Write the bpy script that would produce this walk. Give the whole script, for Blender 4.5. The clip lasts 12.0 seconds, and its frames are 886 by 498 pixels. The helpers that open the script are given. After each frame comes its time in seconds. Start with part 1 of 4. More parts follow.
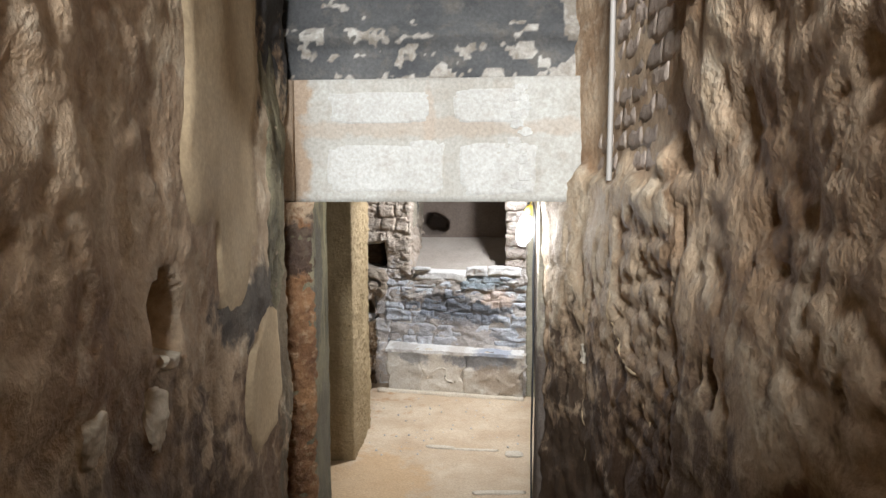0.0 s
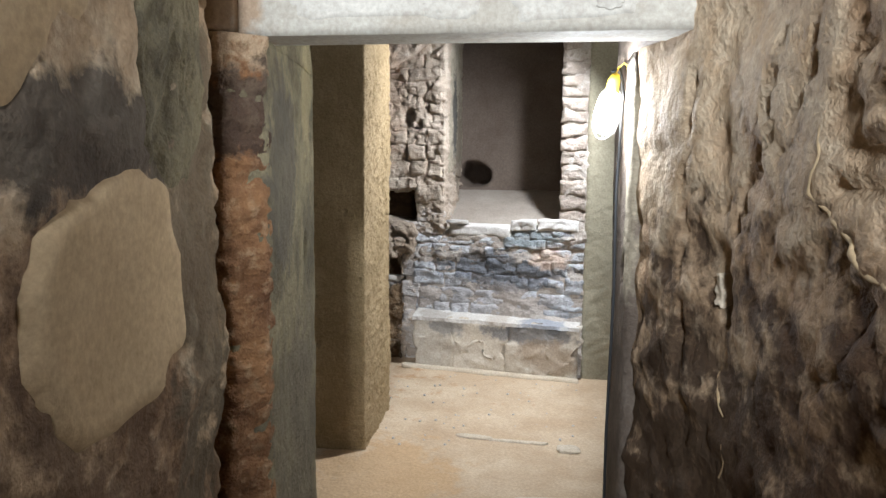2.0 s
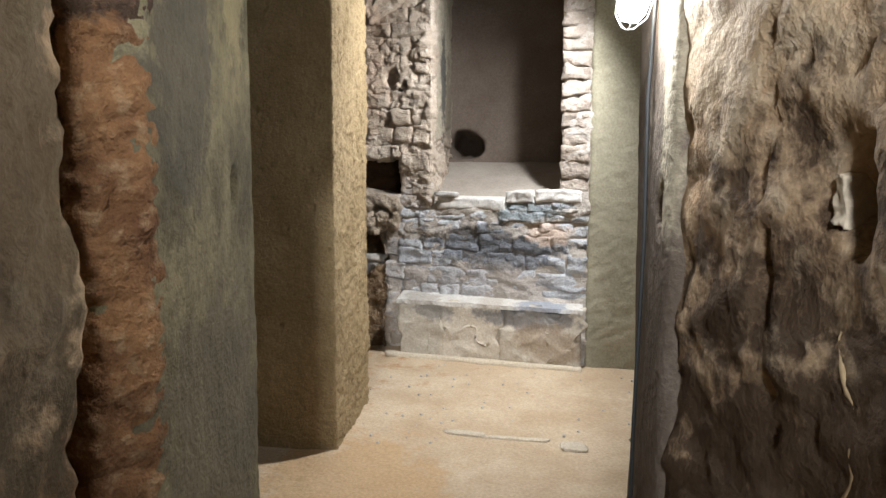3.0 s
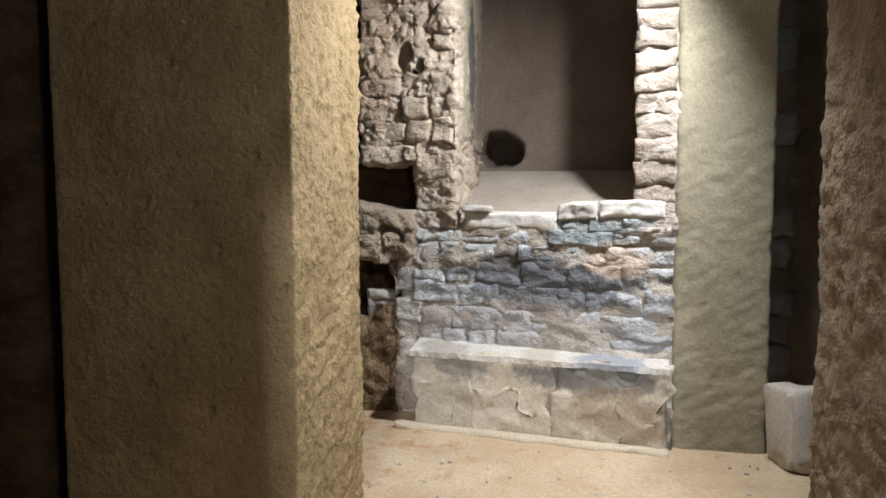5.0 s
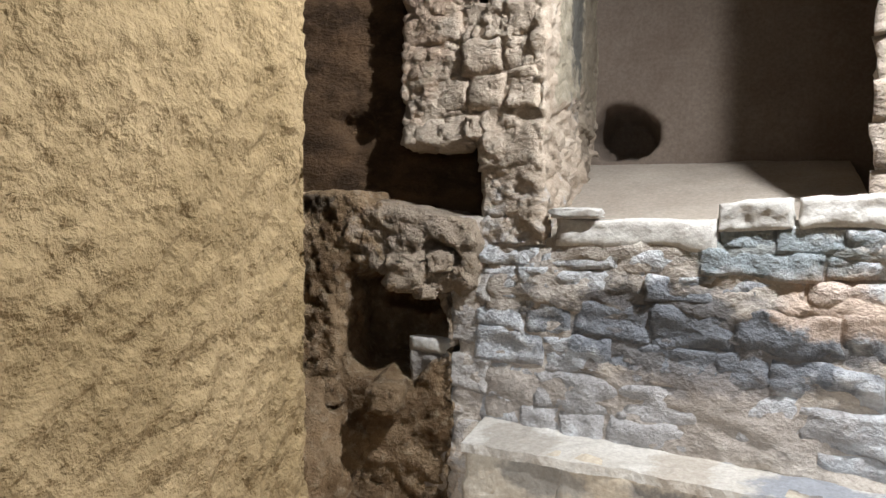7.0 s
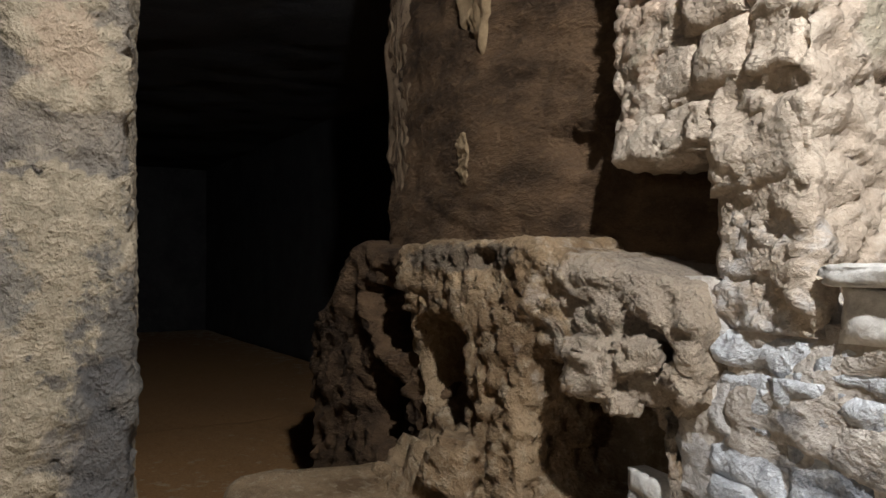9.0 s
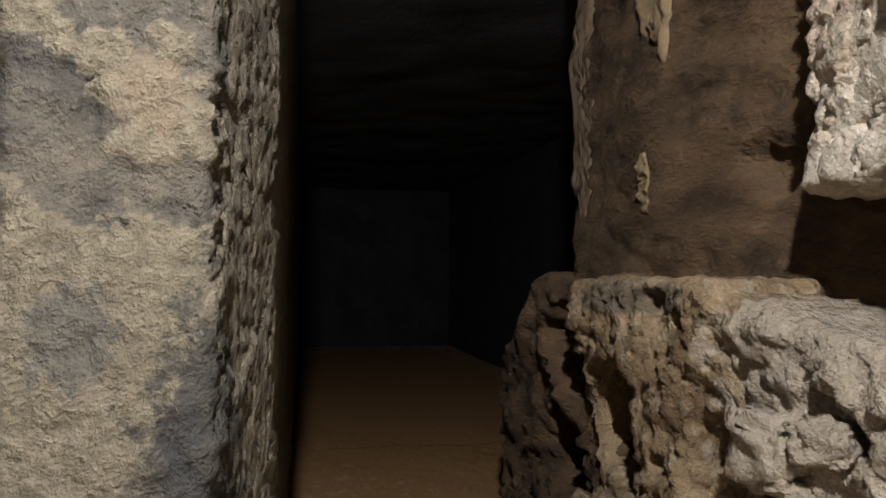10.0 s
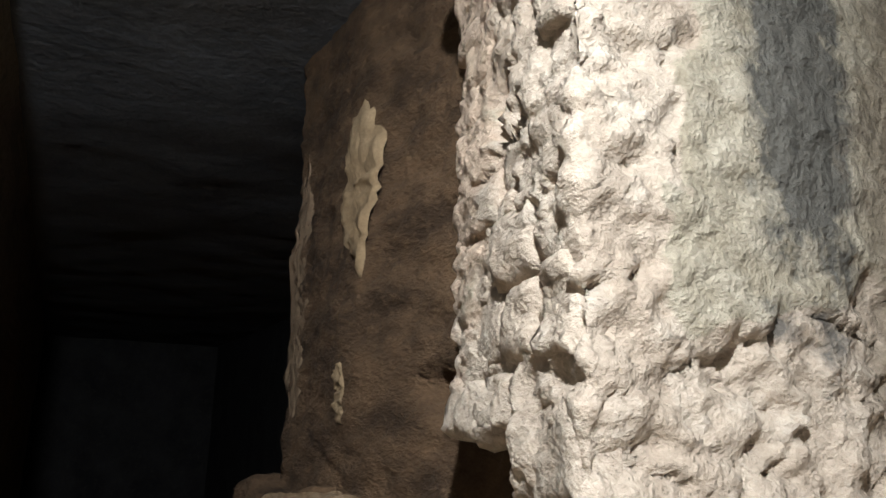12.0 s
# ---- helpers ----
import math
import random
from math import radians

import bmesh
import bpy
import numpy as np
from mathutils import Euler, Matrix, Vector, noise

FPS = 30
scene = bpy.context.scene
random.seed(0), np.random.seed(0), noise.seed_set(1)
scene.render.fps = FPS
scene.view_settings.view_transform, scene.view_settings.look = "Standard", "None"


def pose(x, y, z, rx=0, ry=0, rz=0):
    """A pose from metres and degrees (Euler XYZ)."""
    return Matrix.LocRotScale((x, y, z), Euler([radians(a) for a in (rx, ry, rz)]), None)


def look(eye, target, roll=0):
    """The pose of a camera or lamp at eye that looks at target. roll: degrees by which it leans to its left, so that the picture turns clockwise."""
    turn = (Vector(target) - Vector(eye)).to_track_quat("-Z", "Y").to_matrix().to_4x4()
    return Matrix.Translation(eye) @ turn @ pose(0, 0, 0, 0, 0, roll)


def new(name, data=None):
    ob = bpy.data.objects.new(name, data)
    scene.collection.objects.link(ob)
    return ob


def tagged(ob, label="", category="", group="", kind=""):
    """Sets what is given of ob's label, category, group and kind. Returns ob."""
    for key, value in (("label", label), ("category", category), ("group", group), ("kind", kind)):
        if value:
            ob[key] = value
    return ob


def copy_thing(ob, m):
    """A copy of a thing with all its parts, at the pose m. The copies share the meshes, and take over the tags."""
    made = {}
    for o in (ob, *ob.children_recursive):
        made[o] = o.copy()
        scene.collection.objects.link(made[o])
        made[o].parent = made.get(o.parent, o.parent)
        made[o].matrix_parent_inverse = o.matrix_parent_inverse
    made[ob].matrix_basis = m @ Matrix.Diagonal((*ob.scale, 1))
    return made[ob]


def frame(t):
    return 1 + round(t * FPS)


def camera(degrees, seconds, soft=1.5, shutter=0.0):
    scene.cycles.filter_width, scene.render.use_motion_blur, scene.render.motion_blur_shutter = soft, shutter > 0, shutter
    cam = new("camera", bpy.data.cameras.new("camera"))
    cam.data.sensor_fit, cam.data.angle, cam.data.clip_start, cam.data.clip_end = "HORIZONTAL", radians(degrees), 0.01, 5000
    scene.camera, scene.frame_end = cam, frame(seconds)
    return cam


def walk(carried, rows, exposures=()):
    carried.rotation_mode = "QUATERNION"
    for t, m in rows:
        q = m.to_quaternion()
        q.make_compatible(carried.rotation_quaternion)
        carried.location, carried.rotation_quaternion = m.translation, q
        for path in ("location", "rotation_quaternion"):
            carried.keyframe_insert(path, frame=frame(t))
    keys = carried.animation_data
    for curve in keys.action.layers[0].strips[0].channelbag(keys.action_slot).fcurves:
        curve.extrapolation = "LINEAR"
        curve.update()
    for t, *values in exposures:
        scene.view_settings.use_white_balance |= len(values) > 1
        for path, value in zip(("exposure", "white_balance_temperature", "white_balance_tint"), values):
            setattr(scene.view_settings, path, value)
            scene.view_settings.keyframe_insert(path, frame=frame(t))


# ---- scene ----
PATH = [
    (0, (0.424, -0.038, 2.457), (0.259, 1.946, 2.272), -0.2),
    (0.5, (0.459, 0.294, 2.347), (0.273, 2.277, 2.168), -0.0),
    (1, (0.414, 0.646, 2.214), (0.122, 2.612, 1.99), 0.3),
    (1.5, (0.4, 1.006, 2.106), (0.124, 2.972, 1.863), 0.3),
    (2, (0.339, 1.348, 1.975), (0.057, 3.315, 1.748), 0.6),
    (2.5, (0.356, 1.716, 1.847), (0.148, 3.691, 1.615), 0.3),
    (3, (0.307, 2.05, 1.72), (0.039, 4.018, 1.479), 0.3),
    (4.8, (0.124, 3.51, 1.562), (-0.14, 5.484, 1.375), -0.2),
    (5, (0.086, 3.672, 1.54), (-0.263, 5.636, 1.384), -0.1),
    (5.5, (0.007, 4.111, 1.471), (-0.577, 6.021, 1.368), 0.3),
    (6, (-0.024, 4.563, 1.436), (-0.651, 6.461, 1.503), 0.5),
    (6.5, (-0.077, 5.046, 1.428), (-0.733, 6.935, 1.398), 0.4),
    (6.7, (-0.059, 5.237, 1.408), (-0.722, 7.122, 1.342), 0.4),
    (8.3, (0.124, 6.552, 1.446), (-1.109, 8.126, 1.42), -0.7),
    (8.5, (0.107, 6.703, 1.462), (-1.249, 8.173, 1.463), -0.4),
    (9, (0.161, 7.025, 1.462), (-1.526, 8.099, 1.493), -0.1),
    (9.5, (0.172, 7.271, 1.48), (-1.723, 7.911, 1.465), 0.4),
    (10, (0.087, 7.407, 1.536), (-1.863, 7.844, 1.609), 0.5),
    (10.5, (0.097, 7.517, 1.627), (-1.858, 7.915, 1.752), 0.7),
    (11, (0.119, 7.573, 1.722), (-1.805, 8.056, 1.973), 0.9),
    (11.5, (0.162, 7.645, 1.769), (-1.69, 8.285, 2.167), 1.0),
    (12, (0.201, 7.708, 1.744), (-1.494, 8.649, 2.234), 1.1),
]
cam = camera(63.0, 12.0)
# exposure and light of the place
walk(cam, [(t, look(eye, target, roll)) for t, eye, target, roll in PATH],
     [(0.0, 0.05, 5950, 10), (2.0, 0.0, 5900, 9), (3.0, 0.0, 6200, 9), (6.0, 0.0, 6250, 9), (8.5, 0.05, 6250, 9), (9.5, 0.1, 6500, 9), (10.5, 0.2, 6100, 6), (12.0, 0.2, 6050, 6)])

world = bpy.data.worlds.new("sky")
world.use_nodes = True
scene.world = world
wn = world.node_tree
sky = wn.nodes.new("ShaderNodeTexSky")
sky.sky_type, sky.sun_disc = "NISHITA", False
sky.sun_elevation, sky.sun_rotation = radians(50), radians(160)
wn.nodes["Background"].inputs[1].default_value = 0.12
wn.links.new(sky.outputs[0], wn.nodes["Background"].inputs[0])


def lamp(name, kind, at, watts, colour, size=0.05, aim=None):
    data = bpy.data.lights.new(name, kind)
    data.energy, data.color = watts, colour
    if kind == "AREA":
        data.shape, data.size, data.size_y = "RECTANGLE", size[0], size[1]
    else:
        data.shadow_soft_size = size
    ob = new(name, data)
    ob.matrix_world = look(at, aim) if aim else pose(*at)
    return ob


lamp("entrance_daylight", "AREA", (0.42, -3.2, 4.5), 1050, (0.95, 0.975, 1.0), (0.8, 0.8), (0.25, 3.5, 2.4))
hall_light = lamp("hall_lamp_light", "SPOT", (0.72, 7.25, 3.12), 530, (0.97, 0.98, 1.0), 0.05, (-1.6, 7.55, 0.75))
hall_light.data.spot_size, hall_light.data.spot_blend = radians(150), 0.85
lamp("cage_lamp_light", "POINT", (0.50, 4.08, 2.20), 42, (0.96, 0.98, 1.0), 0.04)

# ---- noise ----


def hashed(i, j, k, salt=0):
    h = (i * 374761393 + j * 668265263 + k * 2147483647 + salt * 1274126177) & 0xFFFFFFFF
    h = ((h ^ (h >> 13)) * 1274126177) & 0xFFFFFFFF
    h = ((h ^ (h >> 16)) * 2246822519) & 0xFFFFFFFF
    return ((h ^ (h >> 15)) & 0xFFFFFF) / float(0xFFFFFF)


def grain(p, salt=0):
    """Smooth value noise from -1 to 1 at the points p."""
    f = np.floor(p).astype(np.int64)
    w = p - f
    w = w * w * w * (w * (w * 6 - 15) + 10)
    total = np.zeros(len(p))
    for a in (0, 1):
        for b in (0, 1):
            for c in (0, 1):
                part_w = (w[:, 0] if a else 1 - w[:, 0]) * (w[:, 1] if b else 1 - w[:, 1]) * (w[:, 2] if c else 1 - w[:, 2])
                total += part_w * hashed(f[:, 0] + a, f[:, 1] + b, f[:, 2] + c, salt)
    return total * 2 - 1


def fbm(p, size, octaves=4, salt=0, gain=0.5):
    total, amp = np.zeros(len(p)), 1.0
    q = p / size
    for o in range(octaves):
        total += amp * grain(q + 17.3 * o, salt + o)
        q, amp = q * 2.03, amp * gain
    return total


def cells(p, size, salt=0):
    """Distance to the nearest and second nearest of scattered points, in cells, and a number for the cell."""
    q = p / size
    f = np.floor(q).astype(np.int64)
    d1, d2, who = np.full(len(p), 9.0), np.full(len(p), 9.0), np.zeros(len(p))
    for a in (-1, 0, 1):
        for b in (-1, 0, 1):
            for c in (-1, 0, 1):
                i, j, k = f[:, 0] + a, f[:, 1] + b, f[:, 2] + c
                x = i + hashed(i, j, k, salt) - q[:, 0]
                y = j + hashed(i, j, k, salt + 5) - q[:, 1]
                z = k + hashed(i, j, k, salt + 9) - q[:, 2]
                d = np.sqrt(x * x + y * y + z * z)
                near = d < d1
                d2 = np.where(near, d1, np.minimum(d2, d))
                who = np.where(near, hashed(i, j, k, salt + 13), who)
                d1 = np.where(near, d, d1)
    return d1, d2, who


def blob(p, at, r):
    """1 inside an ellipsoid at a place, fading to 0 at its uneven rim."""
    q = (p - np.array(at)) / np.array(r)
    d = np.sqrt((q * q).sum(1)) + 0.22 * fbm(p, 0.12, 2, 71)
    return np.clip((1.15 - d) / 0.3, 0, 1)


def seam(p, line, width, axis=1):
    """1 along a wavering crack that follows corners (along the wall, height), fading to 0 at its sides."""
    u, v = p[:, axis] + 0.02 * fbm(p, 0.12, 3, 36), p[:, 2] + 0.02 * fbm(p, 0.12, 3, 37)
    near = np.full(len(p), 9.0)
    for (u0, v0), (u1, v1) in zip(line, line[1:]):
        du, dv = u1 - u0, v1 - v0
        f = np.clip(((u - u0) * du + (v - v0) * dv) / (du * du + dv * dv), 0, 1)
        near = np.minimum(near, np.hypot(u - u0 - f * du, v - v0 - f * dv))
    return np.clip(1.3 - near / width, 0, 1)


# ---- surfaces of the walls ----
def mud(p):
    return 0.018 * fbm(p, 0.5, 3) + 0.004 * fbm(p, 0.05, 3, 9)


def smooth_plaster(p):
    return 0.008 * fbm(p, 0.6, 3, 3) + 0.0025 * fbm(p, 0.04, 2, 8)


def stippled(p):
    h = p[:, 0] + p[:, 1]
    q = np.stack((0.5 * (0.8 * h + 0.6 * p[:, 2]), 1.2 * (0.8 * p[:, 2] - 0.6 * h), 0.4 * (p[:, 0] - p[:, 1])), 1)
    return 0.008 * fbm(p, 0.5, 2, 3) + 0.0105 * fbm(q, 0.034, 3, 22, 0.6) + 0.004 * fbm(p, 0.11, 2, 23)


def crag(p):
    r = 1 - np.abs(fbm(p * np.array((1, 1, 1.3)), 0.22, 4, 31))
    d1, d2, who = cells(p * np.array((1, 1, 1.5)), 0.3, 4)
    return 0.03 * fbm(p, 0.6, 2, 2) + 0.028 * (r - 0.6) - 0.02 * np.clip(0.10 - (d2 - d1), 0, 1) * 10 + 0.008 * fbm(p, 0.03, 3, 6, 0.65)


def streaked(p):
    q = p * np.array((1, 1, 1.2))
    r = 1 - np.abs(fbm(q, 0.26, 4, 12))
    coat = np.clip((fbm(p * np.array((1, 1, 0.75)), 0.62, 5, 55, 0.55) + 0.07) / 0.09, 0, 1)
    crack = np.clip(0.05 - np.abs(fbm(q, 0.45, 3, 57)), 0, 1) * 20
    d = 0.026 * fbm(p, 0.5, 3, 14) + (0.019 - 0.011 * coat) * (r - 0.6) + 0.007 * fbm(p, 0.07, 3, 17, 0.6) * (1.1 - coat) + 0.010 * coat - 0.010 * crack
    return d, coat


def mesh_of(name, verts, faces, material=None, smooth=True):
    me = bpy.data.meshes.new(name)
    me.from_pydata(np.asarray(verts).tolist(), [], faces)
    if smooth:
        me.polygons.foreach_set("use_smooth", np.ones(len(me.polygons), dtype=bool))
    if material:
        me.materials.append(material)
    me.update()
    return me


def grid_faces(nu, nv, start=0, closed=False):
    out = []
    for i in range(nu if closed else nu - 1):
        a, b = start + i * nv, start + ((i + 1) % nu) * nv
        out += [(a + j, b + j, b + j + 1, a + j + 1) for j in range(nv - 1)]
    return out


def layered(r):
    """The relief and the share of its upper coat of plaster, where a surface has one."""
    return r if isinstance(r, tuple) else (r, None)


def rough_block(name, plan, z0, z1, surface, material, fine=(), res=0.03, soft=2, parent=None):
    """A wall or pier of stone: a plan of corners, counter-clockwise, raised from z0 to z1, its faces made uneven. fine: the sides that show."""
    ring = []
    n = len(plan)
    for i in range(n):
        a, b = np.array(plan[i]), np.array(plan[(i + 1) % n])
        step = res if i in fine else 0.3
        count = max(2, int(np.linalg.norm(b - a) / step))
        for s in range(count):
            ring.append(a + (b - a) * s / count)
    ring = np.array(ring, dtype=float)
    for _ in range(soft):
        before, after = np.roll(ring, 1, 0), np.roll(ring, -1, 0)
        short = np.minimum(np.linalg.norm(ring - before, axis=1), np.linalg.norm(ring - after, axis=1))[:, None]
        pull = (before + after) / 2 - ring
        size = np.linalg.norm(pull, axis=1)[:, None] + 1e-9
        ring = ring + pull / size * np.minimum(size * 0.5, short * 0.4)
    tangent = np.roll(ring, -1, 0) - np.roll(ring, 1, 0)
    tangent /= np.linalg.norm(tangent, axis=1)[:, None] + 1e-9
    normal = np.stack((tangent[:, 1], -tangent[:, 0]), 1)
    rows = max(2, int((z1 - z0) / (res if fine else 0.3)) + 1)
    zs = np.linspace(z0, z1, rows)
    p = np.zeros((len(ring), rows, 3))
    p[:, :, :2] = ring[:, None, :]
    p[:, :, 2] = zs[None, :]
    flat = p.reshape(-1, 3)
    d, coat = layered(surface(flat))
    flat[:, :2] += np.repeat(normal, rows, 0) * d[:, None]
    faces = grid_faces(len(ring), rows, 0, True)
    faces.append([i * rows for i in range(len(ring))][::-1])
    faces.append([i * rows + rows - 1 for i in range(len(ring))])
    me = mesh_of(name, flat, faces, material)
    me.polygons[-1].use_smooth = me.polygons[-2].use_smooth = False
    if coat is not None:
        me.attributes.new("coat", "FLOAT", "POINT").data.foreach_set("value", coat)
    ob = new(name, me)
    ob.parent = parent
    return ob


def box_mesh(name, size, material, bevel=0.004, segments=1):
    bm = bmesh.new()
    bmesh.ops.create_cube(bm, size=1)
    bmesh.ops.scale(bm, vec=size, verts=bm.verts)
    if bevel:
        bmesh.ops.bevel(bm, geom=bm.edges[:], offset=bevel, segments=segments, affect="EDGES")
    me = bpy.data.meshes.new(name)
    bm.to_mesh(me)
    bm.free()
    if material:
        me.materials.append(material)
    return me


def part(name, bm, material, parent, label=""):
    me = bpy.data.meshes.new(name)
    bm.to_mesh(me)
    bm.free()
    me.materials.append(material)
    ob = new(name, me)
    ob.parent = parent
    return tagged(ob, label)


# ---- materials ----
def rock(name, dark, light, fleck, stains_and_shade=(), size=1.0, rough=0.92, bump=0.5, vary=0.12, coat=None, strata=1.0):
    """Mud, stone or plaster: two colours in large clouds, flecks, fine grain, per-piece variation, and patches of stain
    and painted shade of their own shape: (place, radii, colour, amount).
    """
    m = bpy.data.materials.new(name)
    m.use_nodes = True
    nt = m.node_tree
    bsdf = nt.nodes["Principled BSDF"]

    def node(kind, **inputs):
        nd = nt.nodes.new(kind)
        for k, v in inputs.items():
            nd.inputs[k].default_value = v
        return nd

    geo = node("ShaderNodeNewGeometry")
    bed = node("ShaderNodeVectorMath")
    bed.operation = "MULTIPLY"
    nt.links.new(geo.outputs["Position"], bed.inputs[0])
    bed.inputs[1].default_value = (1, 1, strata)

    def clouds(scale, detail=5.0, w=0.6):
        nd = node("ShaderNodeTexNoise", Scale=scale / size, Detail=detail, Roughness=w)
        nt.links.new(bed.outputs[0], nd.inputs["Vector"])
        return nd.outputs[0]

    def ranged(v, a, b, lo=0.0, hi=1.0):
        nd = nt.nodes.new("ShaderNodeMapRange")
        nt.links.new(v, nd.inputs[0])
        for i, x in enumerate((a, b, lo, hi)):
            nd.inputs[1 + i].default_value = x
        return nd.outputs[0]

    def mixed(fac, a, b, mode="MIX"):
        nd = nt.nodes.new("ShaderNodeMix")
        nd.data_type, nd.blend_type = "RGBA", mode
        if isinstance(fac, float):
            nd.inputs[0].default_value = fac
        else:
            nt.links.new(fac, nd.inputs[0])
        for sock, v in ((nd.inputs[6], a), (nd.inputs[7], b)):
            if isinstance(v, tuple):
                sock.default_value = (*v, 1)
            else:
                nt.links.new(v, sock)
        return nd.outputs[2]

    big, mid, tiny = clouds(1.8), clouds(9.0), clouds(55.0, 4.0, 0.7)
    col = mixed(ranged(big, 0.36, 0.66), dark, light)
    col = mixed(ranged(mid, 0.52, 0.75, 0.0, 0.65), col, fleck)
    if coat:
        attr = nt.nodes.new("ShaderNodeAttribute")
        attr.attribute_name = "coat"
        col = mixed(ranged(attr.outputs["Fac"], 0.3, 0.7), col, mixed(ranged(mid, 0.4, 0.7), coat[0], coat[1]))
    edge = clouds(6.0, 6.0, 0.65)
    for place, radii, tone, amount in stains_and_shade:
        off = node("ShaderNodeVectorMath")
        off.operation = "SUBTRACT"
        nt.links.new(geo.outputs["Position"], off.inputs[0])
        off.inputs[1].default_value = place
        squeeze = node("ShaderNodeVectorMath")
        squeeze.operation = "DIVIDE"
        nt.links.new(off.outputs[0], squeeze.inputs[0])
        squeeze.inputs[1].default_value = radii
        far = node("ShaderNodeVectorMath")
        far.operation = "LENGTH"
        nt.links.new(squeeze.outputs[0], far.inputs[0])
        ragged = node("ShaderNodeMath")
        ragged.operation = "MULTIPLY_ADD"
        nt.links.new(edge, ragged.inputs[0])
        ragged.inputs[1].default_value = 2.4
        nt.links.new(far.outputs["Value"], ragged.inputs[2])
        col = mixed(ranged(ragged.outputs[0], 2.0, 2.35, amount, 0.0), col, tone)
    col = mixed(ranged(tiny, 0.35, 0.7, 0.0, 1.0), mixed(0.5, col, (0.45, 0.42, 0.40), "MULTIPLY"), col)
    if vary:
        info = node("ShaderNodeObjectInfo")
        hsv = node("ShaderNodeHueSaturation")
        nt.links.new(ranged(info.outputs["Random"], 0, 1, 1 - vary, 1 + vary), hsv.inputs["Value"])
        nt.links.new(col, hsv.inputs["Color"])
        col = hsv.outputs[0]
    nt.links.new(col, bsdf.inputs["Base Color"])
    nt.links.new(ranged(mid, 0.3, 0.7, rough - 0.08, min(1.0, rough + 0.06)), bsdf.inputs["Roughness"])
    bsdf.inputs["Specular IOR Level"].default_value = 0.25
    add = node("ShaderNodeMath")
    add.operation = "MULTIPLY_ADD"
    nt.links.new(mid, add.inputs[0])
    add.inputs[1].default_value = 2.0
    low = node("ShaderNodeMath")
    low.operation = "MULTIPLY_ADD"
    nt.links.new(tiny, low.inputs[0])
    low.inputs[1].default_value = 0.5
    nt.links.new(clouds(24.0, 3.0, 0.55), low.inputs[2])
    nt.links.new(low.outputs[0], add.inputs[2])
    bp = node("ShaderNodeBump", Strength=min(1.0, bump), Distance=0.015)
    nt.links.new(add.outputs[0], bp.inputs["Height"])
    nt.links.new(bp.outputs[0], bsdf.inputs["Normal"])
    return m


def plain(name, colour, rough=0.5, metal=0.0, glow=0.0):
    m = bpy.data.materials.new(name)
    m.use_nodes = True
    b = m.node_tree.nodes["Principled BSDF"]
    b.inputs["Base Color"].default_value = (*colour, 1)
    b.inputs["Roughness"].default_value = rough
    b.inputs["Metallic"].default_value = metal
    if glow:
        b.inputs["Emission Color"].default_value = (1.0, 0.97, 0.9, 1)
        b.inputs["Emission Strength"].default_value = glow
    return m


SOOT = (0.035, 0.034, 0.034)
# low dark brown patches: dirt, with the shade along the wall feet painted in
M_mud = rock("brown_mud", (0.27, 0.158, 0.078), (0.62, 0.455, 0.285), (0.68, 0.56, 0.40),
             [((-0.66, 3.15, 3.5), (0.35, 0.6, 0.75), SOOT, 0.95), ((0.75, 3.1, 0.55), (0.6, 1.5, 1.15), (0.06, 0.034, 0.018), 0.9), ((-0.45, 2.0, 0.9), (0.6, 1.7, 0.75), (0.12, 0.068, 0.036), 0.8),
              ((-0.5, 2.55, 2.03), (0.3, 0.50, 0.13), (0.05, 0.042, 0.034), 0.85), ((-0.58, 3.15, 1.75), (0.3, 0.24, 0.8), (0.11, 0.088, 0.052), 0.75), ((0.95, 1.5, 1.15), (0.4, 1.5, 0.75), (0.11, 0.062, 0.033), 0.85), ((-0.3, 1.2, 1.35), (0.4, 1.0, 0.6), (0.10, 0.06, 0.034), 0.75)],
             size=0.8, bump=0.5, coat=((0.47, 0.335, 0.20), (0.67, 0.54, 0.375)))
M_pale = rock("pale_plaster", (0.55, 0.46, 0.33), (0.66, 0.56, 0.42), (0.48, 0.39, 0.27), bump=0.2, vary=0.03)
M_repair = rock("repair_plaster", (0.42, 0.302, 0.168), (0.51, 0.38, 0.22), (0.44, 0.325, 0.19), bump=0.15, vary=0.04)
# the brown left end paints in the west wall's shadow; the others are stains
M_wash = rock("weathered_limewash", (0.34, 0.30, 0.235), (0.46, 0.43, 0.36), (0.33, 0.275, 0.205),
              [((0.05, 3.49, 2.715), (0.95, 0.3, 0.045), (0.40, 0.31, 0.22), 0.5), ((-0.66, 3.49, 2.65), (0.13, 0.3, 0.6), (0.36, 0.25, 0.155), 0.85),
               ((0.06, 3.49, 2.8), (0.035, 0.3, 0.14), (0.42, 0.33, 0.24), 0.6)], bump=0.15, vary=0.05)
M_white = rock("white_plaster", (0.41, 0.38, 0.32), (0.50, 0.47, 0.405), (0.38, 0.335, 0.27), bump=0.12, vary=0.05)
M_soot = rock("sooty_plaster", (0.045, 0.044, 0.042), (0.10, 0.095, 0.085), (0.17, 0.145, 0.11), bump=0.4, coat=((0.22, 0.185, 0.14), (0.46, 0.42, 0.35)))
M_brick = rock("mud_brick", (0.33, 0.25, 0.185), (0.50, 0.395, 0.305), (0.43, 0.335, 0.255), bump=0.6, vary=0.18)
